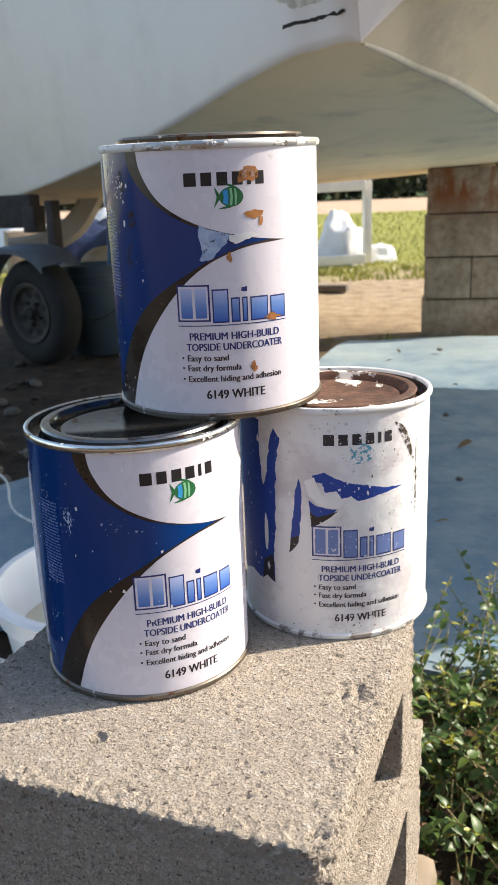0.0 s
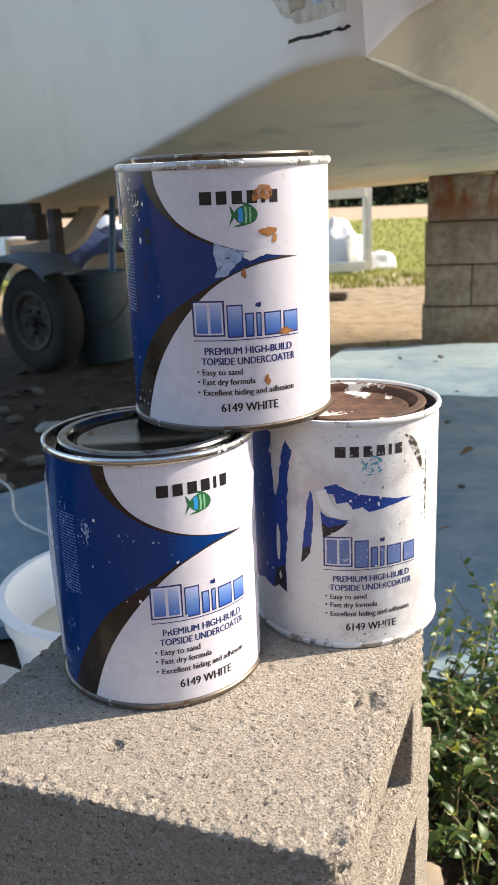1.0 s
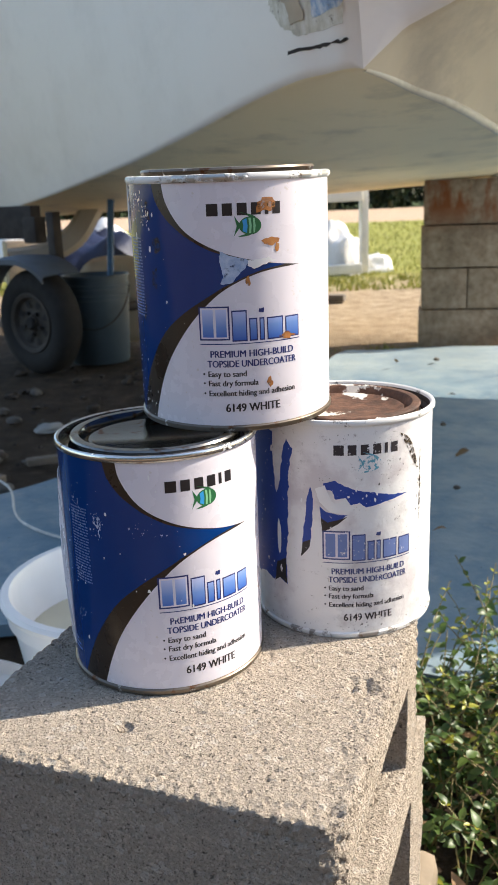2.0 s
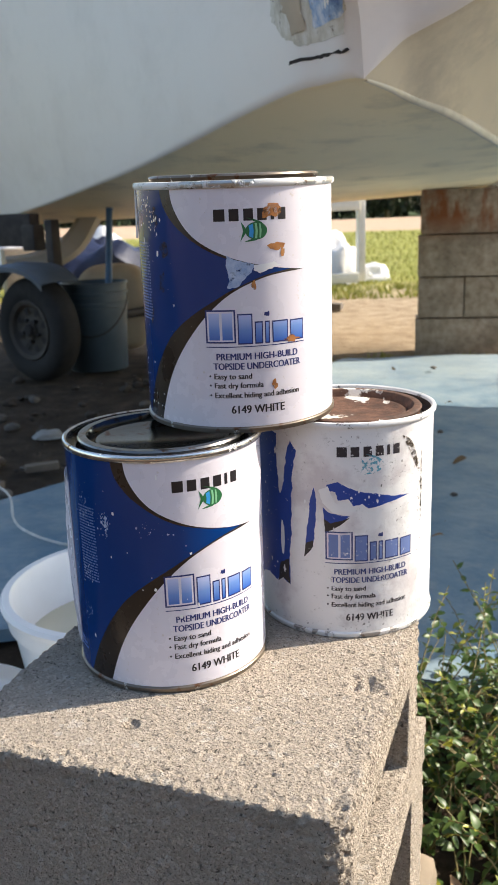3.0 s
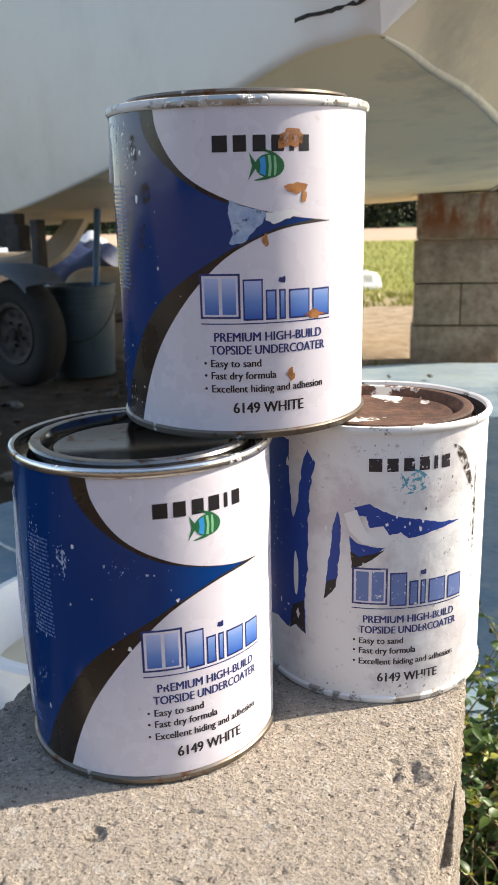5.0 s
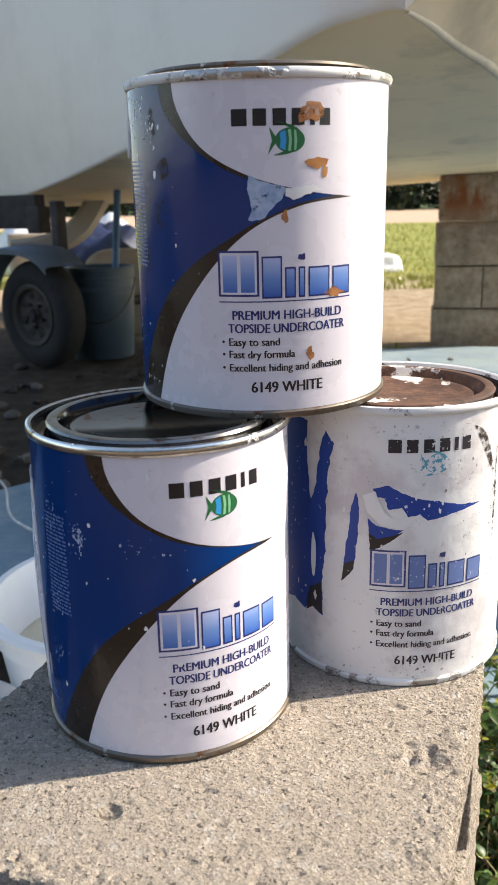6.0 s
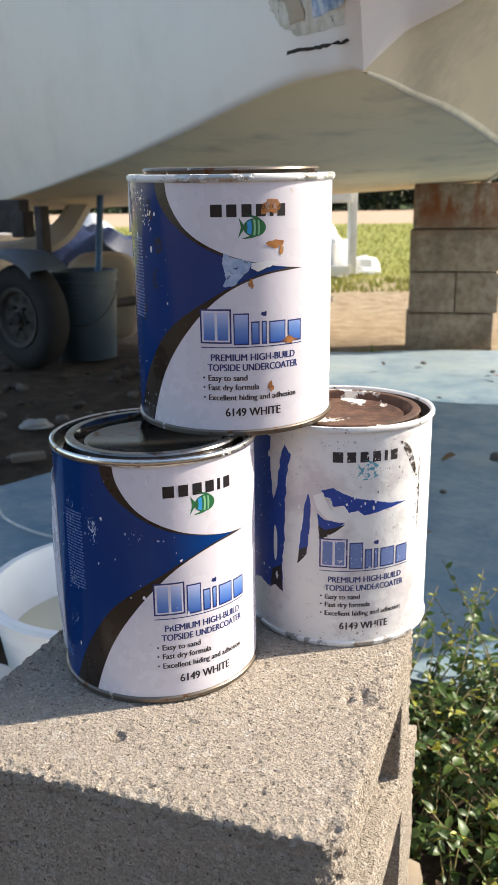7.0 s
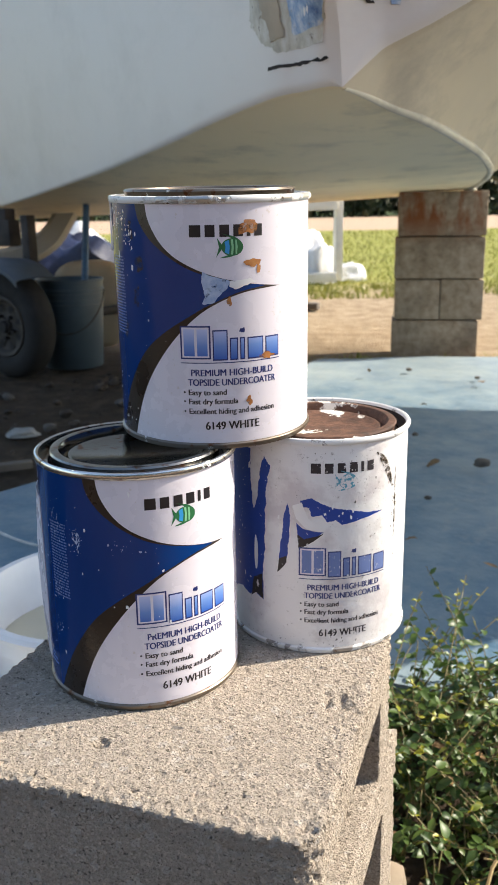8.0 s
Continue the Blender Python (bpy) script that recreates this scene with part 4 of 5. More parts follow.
    for i in range(4):
        bm.faces.new((a[i], a[i + 1], b[0]))
    bm.faces.new((a[4], a[5], b[0]))
    bm.faces.new((a[5], b[1], b[0]))
    bm.faces.new((a[5], a[6], b[1]))
    part("hull_flare", bm, hull_white, boat)
    bm = bmesh.new()
    deck = [bm.verts.new(p) for p in [(0.015, 0.024, 2.079), (1.46, 0.70, 2.079), *[(x, y, z + 0.02) for x, y, z in sheer[1:]], (-1.5, 4.0, 2.0)]]
    bm.faces.new(deck)
    bmesh.ops.triangulate(bm, faces=bm.faces[:])
    part("deck", bm, hull_white, boat)
    # repair patch, cracks and the foot of a fitting on the white side
    def on_side(x, z):
        return skin.ray_cast(Vector((x, -2.0, z)), Vector((0, 1, 0)))[0]
    def patch(name, outline, mat, proud, seed):
        bm = bmesh.new()
        pts = ragged([(x * 19, z * 1000) for x, z in outline], 1.5, 3.0, seed)
        bm.faces.new([bm.verts.new((a / 19, 0, z / 1000)) for a, z in pts])
        for q in range(24):
            bmesh.ops.bisect_plane(bm, geom=bm.verts[:] + bm.edges[:] + bm.faces[:], plane_co=(0.08 + 0.0065 * q, 0, 0), plane_no=(1, 0, 0), dist=1e-6)
            bmesh.ops.bisect_plane(bm, geom=bm.verts[:] + bm.edges[:] + bm.faces[:], plane_co=(0, 0, 0.80 + 0.0065 * q), plane_no=(0, 0, 1), dist=1e-6)
        for v in bm.verts:
            v.co = on_side(v.co.x, v.co.z) + Vector((0, -proud, 0))
        bmesh.ops.triangulate(bm, faces=bm.faces[:])
        back = bmesh.ops.extrude_face_region(bm, geom=bm.faces[:])
        for v in back["geom"]:
            if isinstance(v, bmesh.types.BMVert):
                v.co.y += proud + 0.006
        bmesh.ops.recalc_face_normals(bm, faces=bm.faces)
        part(name, bm, mat, boat)
    patch("repair_patch", [(0.086, 0.90), (0.088, 0.856), (0.098, 0.832), (0.112, 0.818), (0.152, 0.8176), (0.150, 0.856), (0.149, 0.90)], hull_patch, 0.001, 1)
    patch("repair_patch", [(0.118, 0.90), (0.121, 0.856), (0.127, 0.829), (0.149, 0.832), (0.149, 0.856), (0.147, 0.90)], patch_blue, 0.002, 2)
    patch("filler_bead", [(0.094, 0.90), (0.096, 0.862), (0.108, 0.830), (0.118, 0.830), (0.111, 0.862), (0.108, 0.90)], cream_foam, 0.003, 3)
    patch("crack", [(0.105, 0.8055), (0.130, 0.8035), (0.156, 0.8035), (0.156, 0.8055), (0.130, 0.8062), (0.105, 0.8078)], gap_dark, 0.0015, 4)
    patch("repair_patch", [(0.176, 0.90), (0.178, 0.858), (0.186, 0.8535), (0.202, 0.8545), (0.204, 0.90)], hull_patch, 0.0012, 6)
    patch("crack", [(0.185, 0.8512), (0.198, 0.8506), (0.198, 0.8524), (0.185, 0.8526)], gap_dark, 0.0018, 7)
    patch("repair_patch", [(0.208, 0.90), (0.209, 0.866), (0.213, 0.850), (0.222, 0.8495), (0.225, 0.866), (0.226, 0.90)], patch_blue, 0.0012, 8)
    # rounded rail along the right-hand chine
    part("chine_rail", tube([(x - 0.002, y, level(y) + 0.001) for x, y in right[1:40]], 0.0025, 12, None, 4.5), hull_rail, boat, "pale rounded rail with dark smears")
    return boat


build_hull()


# ---------------------------------------------------------------- trailer, buckets and clutter behind
def build_trailer():
    tr = thing("trailer", pose(-0.825, 3.12, -0.004, 0, 0, -38) @ Matrix.Scale(0.92, 4), "rusty boat trailer with a grey mudguard under the hull", "trailer")
    wheel = part("wheel", lathe([(0.0, -0.062), (0.035, -0.064), (0.04, -0.05), (0.075, -0.042), (0.105, -0.05), (0.118, -0.068), (0.128, -0.070), (0.132, -0.055), (0.118, -0.02), (0.118, 0.05), (0.132, 0.07)], 40), wheel_paint, tr, "dusty steel wheel")
    wheel.matrix_local = pose(0.035, 0.027, 0.238, 90, 0, 0) @ Matrix.Diagonal((1, 1, -1, 1))
    part("tyre", lathe([(0.130, -0.060), (0.150, -0.072), (0.185, -0.076), (0.218, -0.066), (0.234, -0.046), (0.238, -0.01), (0.238, 0.0), (0.234, 0.03), (0.218, 0.04), (0.185, 0.046), (0.150, 0.042), (0.130, 0.03)], 48), rubber, wheel)
    # solid dark cap in place of the shade inside the hub hole
    part("hub", lathe([(0.0, -0.078), (0.022, -0.078), (0.028, -0.072), (0.03, -0.05)], 20), gap_dark, wheel, "hub with a dark cap for its shaded opening")
    part("rim_edge", lathe([(0.126, -0.070), (0.131, -0.0735), (0.136, -0.071), (0.136, -0.06)], 40), wheel_paint, wheel)
    # flat dark wedges painted for the shade in the disc's slots
    for i in range(8):
        a = 2 * math.pi * i / 8 + 0.3
        bm = bmesh.new()
        wedge = [(0.070, -0.006), (0.099, -0.017), (0.103, 0.0), (0.099, 0.017), (0.070, 0.006)]
        bm.faces.new([bm.verts.new((x * math.cos(a) - y * math.sin(a), x * math.sin(a) + y * math.cos(a), -0.0530)) for x, y in wedge])
        part("wheel_slot", bm, gap_dark, wheel)
    for i in range(5):
        a = 2 * math.pi * i / 5 + 0.9
        bm = bmesh.new()
        bmesh.ops.create_cone(bm, cap_ends=True, segments=6, radius1=0.009, radius2=0.008, depth=0.02, matrix=pose(0.052 * math.cos(a), 0.052 * math.sin(a), -0.056))
        part("wheel_nut", bm, dark_steel, wheel)
    # mudguard: an arched strip with a skirt
    bm = bmesh.new()
    arc = [(-0.42, 0.20), (-0.36, 0.36), (-0.25, 0.47), (-0.1, 0.525), (0.06, 0.53), (0.17, 0.50), (0.235, 0.455)]
    arc = smooth_line(arc, 3)
    cols = [[bm.verts.new((x, y, z + dz)) for y, dz in ((-0.115, -0.03), (-0.118, -0.008), (-0.10, 0.0), (0.0, 0.008), (0.1, 0.0))] for x, z in arc]
    for p, q in zip(cols, cols[1:]):
        for j in range(4):
            bm.faces.new((p[j], p[j + 1], q[j + 1], q[j]))
    bmesh.ops.recalc_face_normals(bm, faces=bm.faces)
    bmesh.ops.solidify(bm, geom=bm.faces[:], thickness=0.004)
    part("mudguard", bm, fender_paint, tr, "dented galvanised mudguard")
    part("frame_rail", box(1.7, 0.06, 0.15, 0.006, (-0.95, 0.16, 0.60)), dark_steel, tr)
    part("axle", tube([(0, 0.08, 0.238), (0, 1.2, 0.238)], 0.025, 12), dark_steel, tr)
    part("upright", box(0.05, 0.05, 0.26, 0.006, (0.04, 0.14, 0.46)), dark_steel, tr)
    part("roller_bracket", box(0.09, 0.07, 0.12, 0.01, (-0.12, 0.16, 0.58)), dark_steel, tr)
    return tr


build_trailer()


def build_blue_bucket():
    b = thing("bucket", pose(-0.585, 3.33, 0.004, 0, 0, 0) @ Matrix.Scale(1.03, 4), "grey-blue plastic bucket standing on bare soil", "bucket")
    part("shell", lathe([(0.0, 0.004), (0.118, 0.004), (0.121, 0.0), (0.124, 0.004), (0.137, 0.27), (0.143, 0.272), (0.143, 0.29), (0.138, 0.292), (0.1385, 0.315), (0.144, 0.317), (0.144, 0.333), (0.139, 0.335), (0.140, 0.362), (0.146, 0.364), (0.146, 0.372), (0.139, 0.373), (0.134, 0.36), (0.119, 0.012), (0.0, 0.012)], 48), bucket_blue, b)
    handle = [(0.147 * math.cos(t), -0.02 - 0.135 * math.sin(t), 0.325 - 0.17 * math.sin(t)) for t in (math.pi * i / 16 for i in range(17))]
    part("handle", tube(handle, 0.003, 6), dark_steel, b, "wire handle hanging down")
    return b


build_blue_bucket()
whole("pole", tube([(-0.555, 3.37, 0.03), (-0.53, 3.41, 0.35), (-0.505, 3.44, 0.70)], 0.015, 10), pole_blue, Matrix(), "blue pole standing in a bucket", "pole")


def build_cushion():
    bm = bmesh.new()
    bmesh.ops.create_uvsphere(bm, u_segments=32, v_segments=20, radius=1.0)
    for v in bm.verts:
        v.co = Vector([math.copysign(abs(c) ** 0.55, c) * h for c, h in zip(v.co, (0.18, 0.085, 0.21))])
        v.co += noise.noise_vector(v.co * 7) * 0.008
    return whole("foam_cushion", bm, cream_foam, pose(-0.56, 3.80, 0.225, 6, 0, -4), "cream foam cushion leaning behind a bucket", "cushion")


build_cushion()


def build_arc_panel():
    """A pale curved fibreglass moulding that rises to the right."""
    bm = bmesh.new()
    line = smooth_line([(-1.12, 0.44), (-1.0, 0.445), (-0.87, 0.48), (-0.76, 0.56), (-0.67, 0.70)], 4)
    rows = []
    for i, (x, z) in enumerate(line):
        w = 0.045 + 0.03 * i / len(line)
        rows.append([bm.verts.new((x + 0.4 * w * s, 4.0 + dy, z - w * s * 0.7)) for s, dy in ((-1, 0.03), (-0.6, 0.0), (0.6, 0.0), (1, 0.03))])
    for p, q in zip(rows, rows[1:]):
        for j in range(3):
            bm.faces.new((p[j], p[j + 1], q[j + 1], q[j]))
    bmesh.ops.recalc_face_normals(bm, faces=bm.faces)
    bmesh.ops.solidify(bm, geom=bm.faces[:], thickness=0.012)
    return whole("fibreglass_moulding", bm, pale_grp, Matrix(), "pale curved fibreglass moulding behind the trailer", "moulding")


build_arc_panel()


def heap(name, mat, m, size, seed, label, category, peaks=5.0):
    """A crumpled pile of sheet."""
    bm = bmesh.new()
    bmesh.ops.create_icosphere(bm, subdivisions=4, radius=1.0)
    for v in bm.verts:
        d = 1 + 0.28 * noise.noise(v.co * 1.7 + Vector((seed, 0, 0))) + 0.16 * abs(noise.noise(v.co * peaks + Vector((0, seed, 0))))
        v.co = Vector((v.co.x * size[0], v.co.y * size[1], max(v.co.z, -0.05) * size[2])) * d
    return whole(name, bm, mat, m, label, category)


heap("plastic_sheet", sheet_white, pose(1.36, 7.7, 0.0), (0.15, 0.15, 0.16), 14, "small crumpled white plastic sheet on grass", "plastic sheet", 3.5)
heap("plastic_sheet", blue_cloth, pose(-0.80, 5.0, 0), (0.46, 0.35, 0.54), 2, "crumpled dark blue plastic sheet in a heap", "plastic sheet")
heap("plastic_sheet", sheet_white, pose(0.98, 7.6, 0.0), (0.24, 0.22, 0.42), 4, "crumpled white plastic sheet lying on grass", "plastic sheet", 3.5)
heap("white_bag", sheet_white, pose(-1.2, 7.6, 0.0), (0.36, 0.3, 0.5), 7, "white plastic sack in sunlight far behind", "sack", 3.0)
heap("white_bag", sheet_white, pose(-2.1, 8.4, 0.0), (0.4, 0.3, 0.5), 9, "bulging white plastic sack on the ground", "sack", 3.0)
whole("cardboard_box", box(0.5, 0.4, 0.42, 0.01), pale_board, pose(-1.75, 7.2, 0.0, 0, 0, 20), "pale cardboard box standing in sunlight", "box")


def build_white_frame():
    """An open painted timber frame standing on its edge, with a return at the end."""
    f = thing("timber_crate", pose(1.21, 7.2, 0.0, 0, 0, 0), "open weathered white timber crate at the grass edge", "crate")
    part("post", box(0.06, 0.2, 0.70, 0.008, (-0.03, 0.1, 0.03)), frame_white, f)
    part("top_rail", box(1.5, 0.09, 0.09, 0.008, (-0.81, 0.0, 0.635), None, pose(0, 0, 0, 0, -1.0, 0)), frame_white, f)
    part("bottom_rail", box(1.5, 0.09, 0.085, 0.008, (-0.81, 0.0, 0.0), None, pose(0, 0, 0, 0, -2.0, 0)), frame_white, f)
    return f


build_white_frame()
whole("timber_offcut", box(0.09, 0.3, 0.045, 0.006), timber, pose(0.62, 5.35, 0.0, 0, 0, 70), "short grey timber offcut lying on dirt", "timber")


def build_white_tub():
    t = thing("tub", pose(-0.118, 0.572, 0.0, 0, 0, 0) @ Matrix.Diagonal((1.14, 1.14, 1.0, 1)), "white plastic tub half full of cream liquid", "tub")
    part("shell", lathe([(0.0, 0.004), (0.098, 0.004), (0.102, 0.0), (0.106, 0.006), (0.126, 0.165), (0.131, 0.168), (0.131, 0.187), (0.136, 0.189), (0.138, 0.196), (0.135, 0.201), (0.127, 0.201), (0.124, 0.196), (0.103, 0.014), (0.0, 0.012)], 72), white_plastic, t)
    part("liquid", lathe([(0.0, 0.13), (0.1155, 0.13), (0.1155, 0.125)], 48), cream_liquid, t, "still cream-coloured liquid")
    return t


build_white_tub()


def build_lid_tray():
    """A shallow white plastic lid leaning beside the tub."""
    return whole("plastic_tray", lathe([(0.0, 0.0), (0.118, 0.0), (0.128, 0.004), (0.130, 0.022), (0.126, 0.024), (0.122, 0.008), (0.0, 0.006)], 56), white_plastic, pose(-0.235, 0.36, 0.082, 8, 34, 0), "shallow white plastic tray leaning against a tub", "tray")


build_lid_tray()


# ---------------------------------------------------------------- marks on the hull come from the boat builder; loose bits on the ground
def pebble(m, size, seed):
    bm = bmesh.new()
    bmesh.ops.create_icosphere(bm, subdivisions=2, radius=size)
    for v in bm.verts:
        v.co = v.co * (1 + 0.45 * noise.noise(v.co / size * 0.9 + Vector((seed, 0, 0))))
        v.co.z *= 0.6
    return whole("stone", bm, rock_grey, m, "small grey stone lying on dark soil", "stone", "stones on the soil")


rng = random.Random(21)
for i in range(22):
    y = rng.uniform(1.5, 3.0)
    x = rng.uniform(-0.28 * (y + 0.6), -0.02)
    r = rng.uniform(0.006, 0.024)
    pebble(pose(x, y, r * 0.3, 0, 0, rng.uniform(0, 360)), r, i * 1.7)
for i in range(110):
    y = rng.uniform(1.45, 3.3)
    x = rng.uniform(-0.29 * (y + 0.6), -0.05 - 0.1 * (y - 1.45))
    q = 0.005 + 0.02 * rng.random() ** 2.5
    lump = pebble(pose(x, y, q * 0.2, 0, 0, rng.uniform(0, 360)), q, 90 + i * 1.3)
    lump.name = "soil_clod"
    lump.data.materials[0] = soil_lump
    tagged(lump, "crumbly dark clod of earth on trodden soil", "clod", "clods on the soil")
for i, (x, y, ln, a) in enumerate(((-0.5, 1.75, 0.09, 20), (-0.62, 1.62, 0.12, -30))):
    whole("timber_scrap", box(ln, 0.03, 0.02, 0.004), timber, pose(x, y, 0.003, 0, 0, a), "broken timber scrap on dark soil", "timber", "timber scraps")
for i, (x, y, q) in enumerate(((0.721, 1.60, 0.02), (0.95, 2.05, 0.012), (0.62, 1.9, 0.009), (0.83, 2.9, 0.012), (1.05, 2.7, 0.01), (0.52, 1.35, 0.008), (0.9, 1.7, 0.008))):
    tagged(pebble(pose(x, y, 0.03 + 0.2 * q, 0, 0, 40 * i), q, 50 + 3 * i), "small dark stone on the blue tarpaulin")
heap("crumpled_bag", bag_grey, pose(-0.56, 2.12, 0.0), (0.05, 0.03, 0.022), 12, "small crumpled grey plastic bag on soil", "bag", 4.0)
whole("cord", tube([(x, y, 0.028 + 0.05 * max(0, 1 - abs(y - 1.5) / 0.25)) for x, y in smooth_line([(-0.62, 1.50), (-0.5, 1.40), (-0.45, 1.27), (-0.36, 1.17), (-0.26, 1.12), (-0.1, 1.10)], 6)], 0.0028, 6), cord_white, Matrix(), "thin white cord trailing over the tarpaulin", "cord")
heap("rope_tangle", cord_white, pose(-0.66, 1.62, 0.0), (0.05, 0.05, 0.03), 5, "small tangle of pale rope on the soil", "rope", 7.0)


def leaf_mesh(name, length, width, mat, curl=0.25):
    """A pointed leaf along +y with a folded midrib."""
    bm = bmesh.new()
    n = 5
    mid, lef, rig = [], [], []
    for i in range(n + 1):
        f = i / n
        w = width / 2 * math.sin(math.pi * f ** 0.8) ** 0.8 if 0 < f < 1 else 0.0006
        z = -curl * length * f * f
        mid.append(bm.verts.new((0, f * length, z)))
        lef.append(bm.verts.new((-w, f * length, z + w * 0.35)))
        rig.append(bm.verts.new((w, f * length, z + w * 0.35)))
    for i in range(n):
        bm.faces.new((lef[i], mid[i], mid[i + 1], lef[i + 1]))
        bm.faces.new((mid[i], rig[i], rig[i + 1], mid[i + 1]))
    me = bpy.data.meshes.new(name)
    bm.to_mesh(me)
    bm.free()
    me.materials.append(mat)
    me.shade_smooth()
    return me


LEAVES = [leaf_mesh("leaf", ln, w, leaf_green, c) for ln, w, c in ((0.030, 0.017, 0.2), (0.026, 0.017, 0.35), (0.036, 0.018, 0.15), (0.022, 0.014, 0.1), (0.028, 0.019, 0.4))]
TIPS = [leaf_mesh("leaf", ln, w, leaf_yellow, 0.1) for ln, w in ((0.018, 0.009), (0.014, 0.007))]
DRY = [leaf_mesh("dry_leaf", ln, w, litter_brown, c) for ln, w, c in ((0.035, 0.018, -0.3), (0.028, 0.015, 0.5), (0.045, 0.016, -0.15))]


def build_weed(x, y, lean, height, seed):
    rng = random.Random(seed)
    w = thing("weed", pose(x, y, 0.0), "leafy green weed with yellowish tips", "weed", "weeds beside the blocks")
    stalks = []
    for k in range(rng.randint(7, 9)):
        a = rng.uniform(0, 6.28)
        h = height * rng.uniform(0.55, 1.0)
        bend = Vector((lean[0] + 0.95 * math.cos(a), lean[1] + 0.95 * math.sin(a), 0)) * h
        pts = [Vector((0.012 * math.cos(a), 0.012 * math.sin(a), -0.004)) + bend * f * f + Vector((0, 0, h * f)) + noise.noise_vector(Vector((seed + k, f * 3, 0))) * 0.012 * f for f in (i / 7 for i in range(8))]
        part("stem", tube(pts, 0.0013, 5, None, 0.45), stem_brown, w)
        stalks.append((pts, h))
    for pts, h in stalks:
        m = max(6, int(h / 0.0105))
        for i in range(m):
            f = 0.12 + 0.88 * (i + rng.random() * 0.5) / m
            q = min(6, int(f * 7))
            p = pts[q].lerp(pts[q + 1], f * 7 - q) if f < 1 else pts[-1]
            top = f > 0.9
            for s in range(2 if not top else 3):
                me = rng.choice(TIPS if top and rng.random() < 0.7 else LEAVES)
                ob = new("leaf", me)
                ob.parent = w
                k = rng.uniform(0.24, 0.58)
                ob.matrix_local = Matrix.Translation(p) @ pose(0, 0, 0, rng.uniform(-30, 35) + (22 if top else 0), rng.uniform(-40, 40), i * 97 + s * 180 + rng.uniform(-40, 40)) @ Matrix.Scale(k, 4)
    return w


WEEDS = []
rng = random.Random(77)
spots = [(0.225, 0.30, 0.2), (0.27, 0.38, 0.21), (0.215, 0.42, 0.2), (0.31, 0.33, 0.17), (0.33, 0.45, 0.23), (0.38, 0.40, 0.19), (0.35, 0.28, 0.13), (0.30, 0.20, 0.12), (0.40, 0.52, 0.17), (0.43, 0.34, 0.14), (0.29, 0.5, 0.2), (0.38, 0.2, 0.1), (0.47, 0.46, 0.14), (0.22, 0.36, 0.16), (0.36, 0.35, 0.16), (0.42, 0.43, 0.2), (0.5, 0.4, 0.13), (0.33, 0.24, 0.1), (0.45, 0.27, 0.1), (0.24, 0.22, 0.08), (0.29, 0.14, 0.08), (0.34, 0.17, 0.09), (0.4, 0.15, 0.08), (0.25, 0.1, 0.06), (0.5, 0.3, 0.12), (0.3, 0.27, 0.1), (0.36, 0.1, 0.07), (0.27, 0.33, 0.12), (0.55, 0.5, 0.14), (0.3, 0.56, 0.15), (0.24, 0.52, 0.15), (0.38, 0.58, 0.14), (0.46, 0.57, 0.13), (0.2, 0.48, 0.13), (0.34, 0.5, 0.12)]
for i, (x, y, h) in enumerate(spots):
    build_weed(x, y, (rng.uniform(0.05, 0.75), rng.uniform(-0.35, 0.3)), h, 100 + i)

for i in range(70):
    ob = new("dry_leaf", rng.choice(DRY))
    ob.matrix_world = pose(rng.uniform(0.17, 0.6), rng.uniform(0.02, 0.62), 0.012 + rng.uniform(0, 0.012), rng.uniform(-20, 20), rng.uniform(-25, 25), rng.uniform(0, 360)) @ Matrix.Scale(rng.uniform(0.6, 1.3), 4)
    tagged(ob, "dry brown fallen leaf on the soil", "leaf", "fallen leaves")
for x, y in ((0.436, 1.10), (0.62, 1.62), (0.95, 1.85), (0.72, 2.25), (1.05, 2.6), (0.66, 2.85), (0.83, 1.35), (0.55, 0.95)):
    ob = new("dry_leaf", rng.choice(DRY))
    ob.matrix_world = pose(x, y, 0.035, rng.uniform(-20, 20), rng.uniform(-30, 30), rng.uniform(0, 360)) @ Matrix.Scale(rng.uniform(0.8, 1.4), 4)
    tagged(ob, "curled dry leaf on the blue tarpaulin", "leaf", "leaves on the tarpaulin")
for i, pts in enumerate(([(0.26, 0.16, 0.02), (0.29, 0.2, 0.075), (0.33, 0.235, 0.1), (0.37, 0.25, 0.095)], [(0.3, 0.12, 0.01), (0.33, 0.17, 0.05), (0.35, 0.2, 0.055)], [(0.4, 0.2, 0.01), (0.36, 0.24, 0.03), (0.3, 0.25, 0.04)])):
    line = [Vector(p) for p in pts]
    whole("dry_stalk", tube([line[0].lerp(line[1], 0)] + line[1:], 0.0022, 6, None, 0.5), stem_dry, Matrix(), "arching dry straw-coloured stalk", "stalk", "dry stalks")
board = thing("board_end", pose(0.166, 0.185, 0.0, 0, 0, -20), "pale rounded board end with a white stud", "board")
part("plank", box(0.07, 0.11, 0.066, 0.014), pale_board, board)
part("stud", lathe([(0.0, 0.0695), (0.005, 0.0685), (0.006, 0.065)], 16), white_plastic, board).location = (0.012, -0.03, 0)


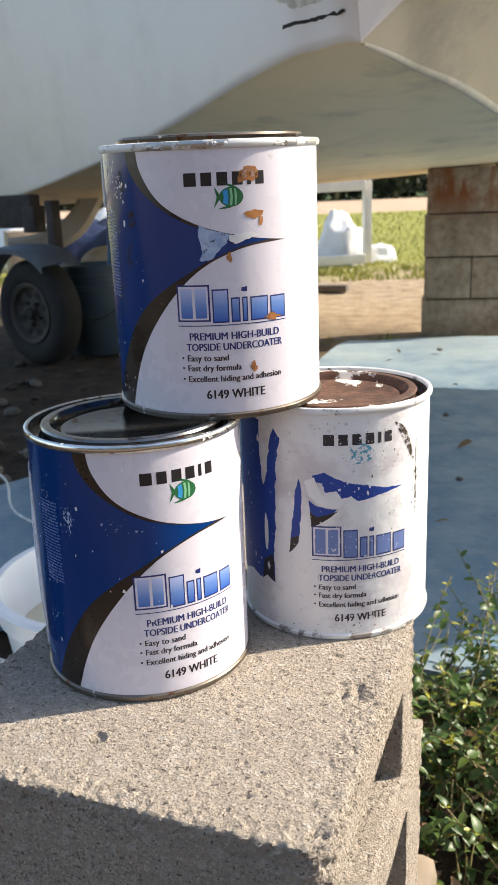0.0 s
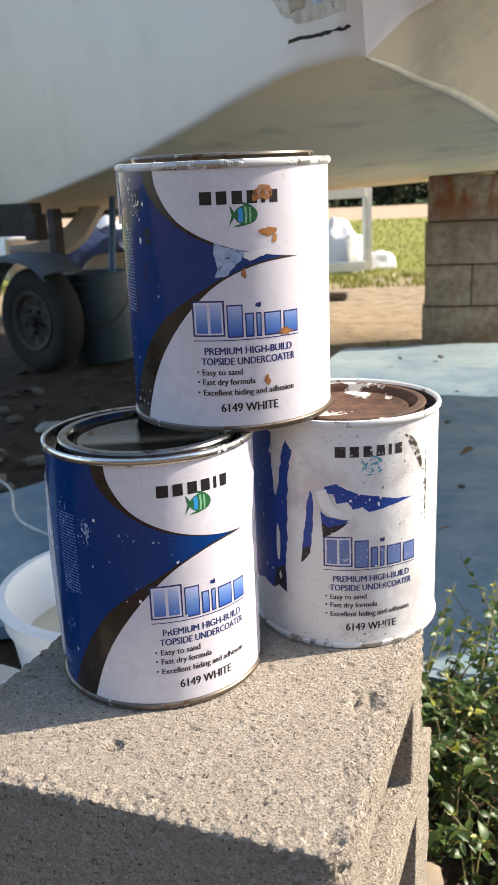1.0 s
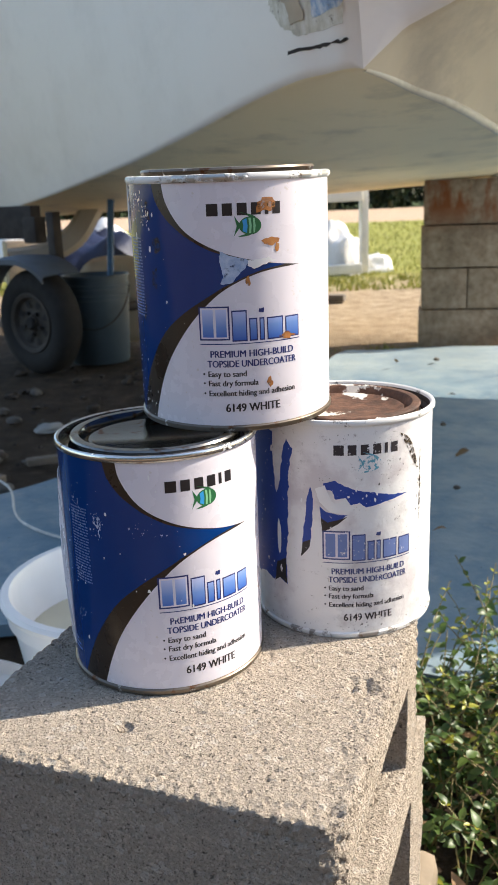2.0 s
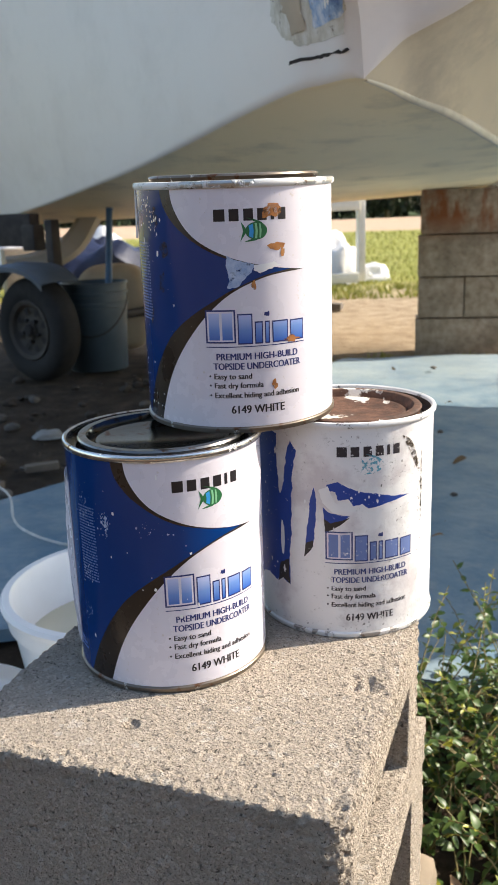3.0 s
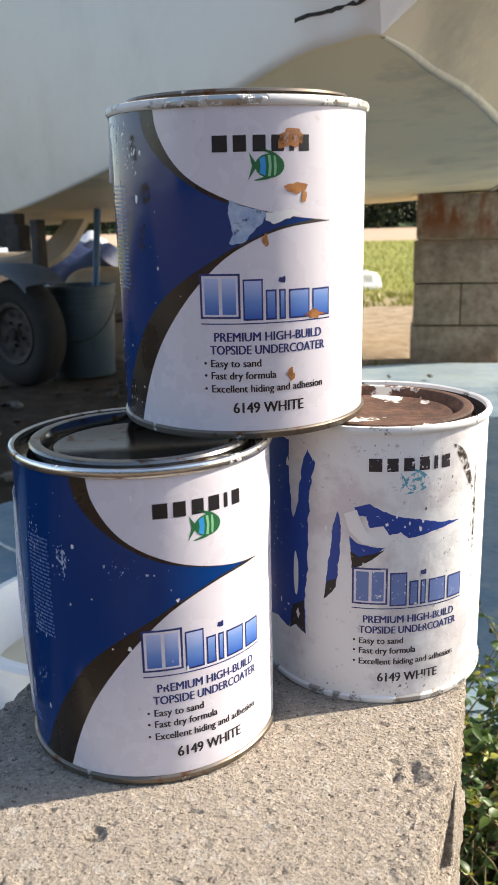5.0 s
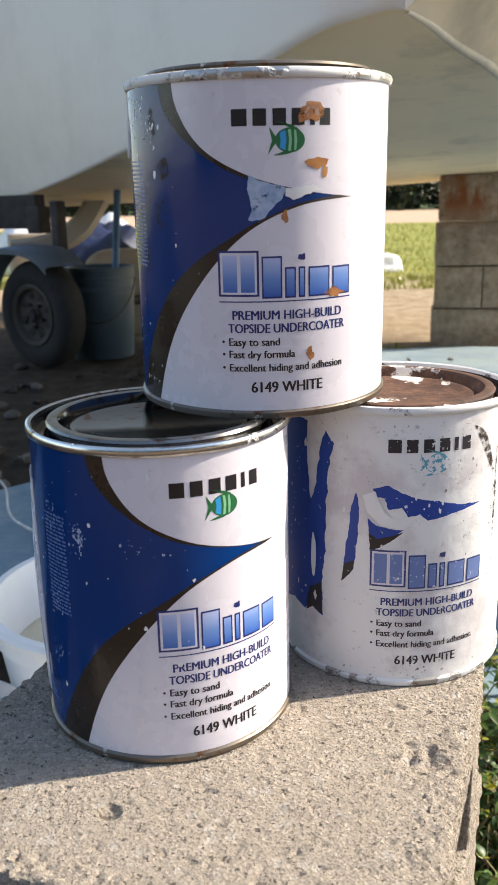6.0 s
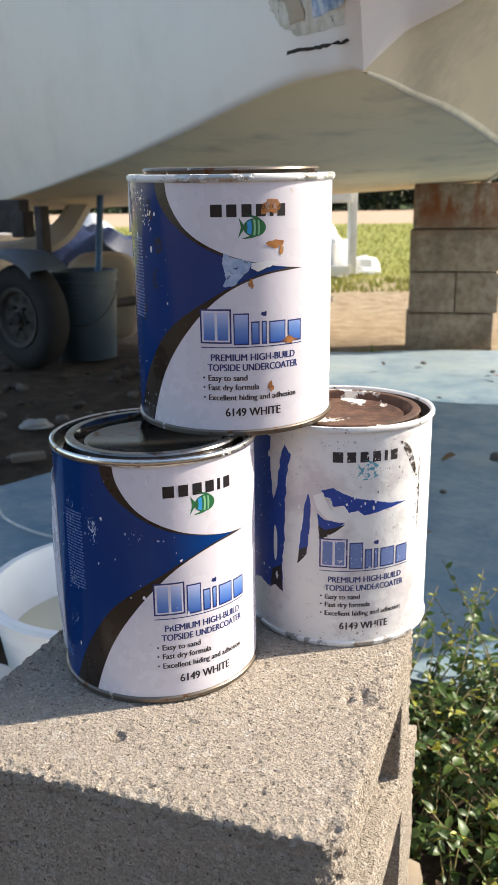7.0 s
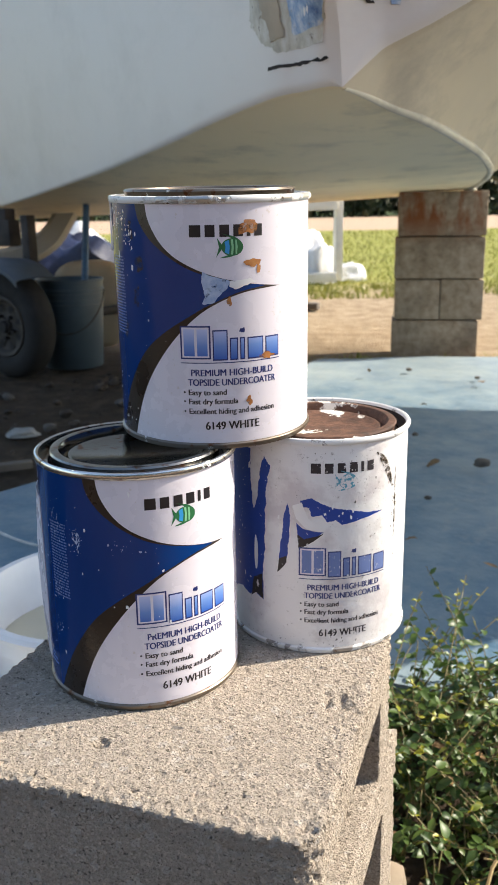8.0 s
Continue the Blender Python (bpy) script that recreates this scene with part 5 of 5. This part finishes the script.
# ---------------------------------------------------------------- grass, far trees and an added row of trees behind
def blades(name, mat, count, place, height, width, seed, label):
    r = random.Random(seed)
    verts, faces = [], []
    for i in range(count):
        x, y, z, k = place(r)
        h, w, a = height * r.uniform(0.5, 1.3) * k, width * r.uniform(0.6, 1.3) * k, r.uniform(0, 6.28)
        dx, dy = math.cos(a), math.sin(a)
        lx, ly = r.uniform(-0.6, 0.6) * h, r.uniform(-0.6, 0.6) * h
        n = len(verts)
        verts += [(x - dx * w, y - dy * w, z), (x + dx * w, y + dy * w, z), (x + lx * 0.4 + dx * w * 0.7, y + ly * 0.4 + dy * w * 0.7, z + h * 0.6), (x + lx * 0.4 - dx * w * 0.7, y + ly * 0.4 - dy * w * 0.7, z + h * 0.6), (x + lx, y + ly, z + h)]
        faces += [(n, n + 1, n + 2, n + 3), (n + 3, n + 2, n + 4)]
    me = bpy.data.meshes.new(name)
    me.from_pydata(verts, [], faces)
    me.materials.append(mat)
    return tagged(new(name, me), label, "grass", kind="stuff")


def field(r):
    y = 6.6 + 17 * r.random() ** 1.6
    return r.uniform(-0.35, 0.42) * (y + 1), y, -0.01, 1 + 0.05 * (y - 6)


def edge(r):
    y = 6.0 + 0.9 * r.random()
    x = r.uniform(0.3, 2.4)
    return (x, y, -0.01, 1.2) if noise.noise(Vector((x * 4, y * 2, 0))) > -0.1 else (x, y + 1.2, -0.01, 0.8)


def hem(r):
    x = r.uniform(0.4, 2.2)
    return x, 3.36 + 0.04 * r.gauss(0, 1), -0.005, 0.5 + 0.7 * max(0, noise.noise(Vector((x * 5, 0, 0))))


blades("grass", grass_blade, 20000, field, 0.042, 0.005, 1, "short sunlit grass beyond the bare dirt")
blades("grass", grass_blade, 1500, edge, 0.04, 0.008, 2, "broad green weeds along the grass edge")
blades("grass", grass_blade, 420, hem, 0.035, 0.004, 3, "thin grass along the tarpaulin hem")


def build_tree(x, y, h, seed):
    r = random.Random(seed)
    t = thing("tree", pose(x, y, 0), "dark leafy tree of the far row or the added row behind the camera", "tree", "far trees")
    trunk = bmesh.new()
    tube([(0, 0, -0.2), (0.1, 0.05, h * 0.3), (0.05, 0.2, h * 0.55), (0.2, 0.1, h * 0.8)], 0.22, 8, trunk, 0.3)
    for k in range(5):
        a = r.uniform(0, 6.28)
        z = h * r.uniform(0.25, 0.6)
        tube([(0.08, 0.1, z), (1.0 * math.cos(a), 1.0 * math.sin(a), z + 0.8), (2.0 * math.cos(a), 2.0 * math.sin(a), z + 1.3)], 0.09, 6, trunk, 0.3)
    part("trunk", trunk, stem_brown, t)
    verts, faces = [], []
    clumps = [(r.gauss(0, h * 0.24), r.gauss(0, h * 0.2), h * r.uniform(0.08, 0.95), r.uniform(0.5, 1.1)) for _ in range(34)]
    for cx, cy, cz, cr in clumps:
        for _ in range(70):
            d = Vector((r.gauss(0, 1), r.gauss(0, 1), r.gauss(0, 0.8))) * cr * 0.62
            p = Vector((cx, cy, max(0.1, cz))) + d
            a, b = Vector((r.gauss(0, 1), r.gauss(0, 1), r.gauss(0, 1))).normalized() * 0.16, Vector((r.gauss(0, 1), r.gauss(0, 1), r.gauss(0, 1))).normalized() * 0.1
            n = len(verts)
            verts += [tuple(p - a), tuple(p + b), tuple(p + a), tuple(p - b)]
            faces.append((n, n + 1, n + 2, n + 3))
    me = bpy.data.meshes.new("crown")
    me.from_pydata(verts, [], faces)
    me.materials.append(tree_leaf)
    crown = new("crown", me)
    crown.parent = t
    return t


first = build_tree(2.0, 62, 7.0, 1)
other = build_tree(6.0, 64, 6.0, 2)
r = random.Random(5)
for i in range(48):
    src = (first, other)[i % 2]
    copy_thing(src, pose(-26 + 1.2 * i + r.uniform(-0.5, 0.5), 60 + r.uniform(0, 6), 0, 0, 0, r.uniform(0, 360)))
# unseen row added behind the camera to darken reflections and low sky light
for i in range(26):
    src = (first, other)[i % 2]
    copy_thing(src, pose(-24 + 1.9 * i + r.uniform(-0.5, 0.5), -15 - r.uniform(0, 4), 0, 0, 0, r.uniform(0, 360)))
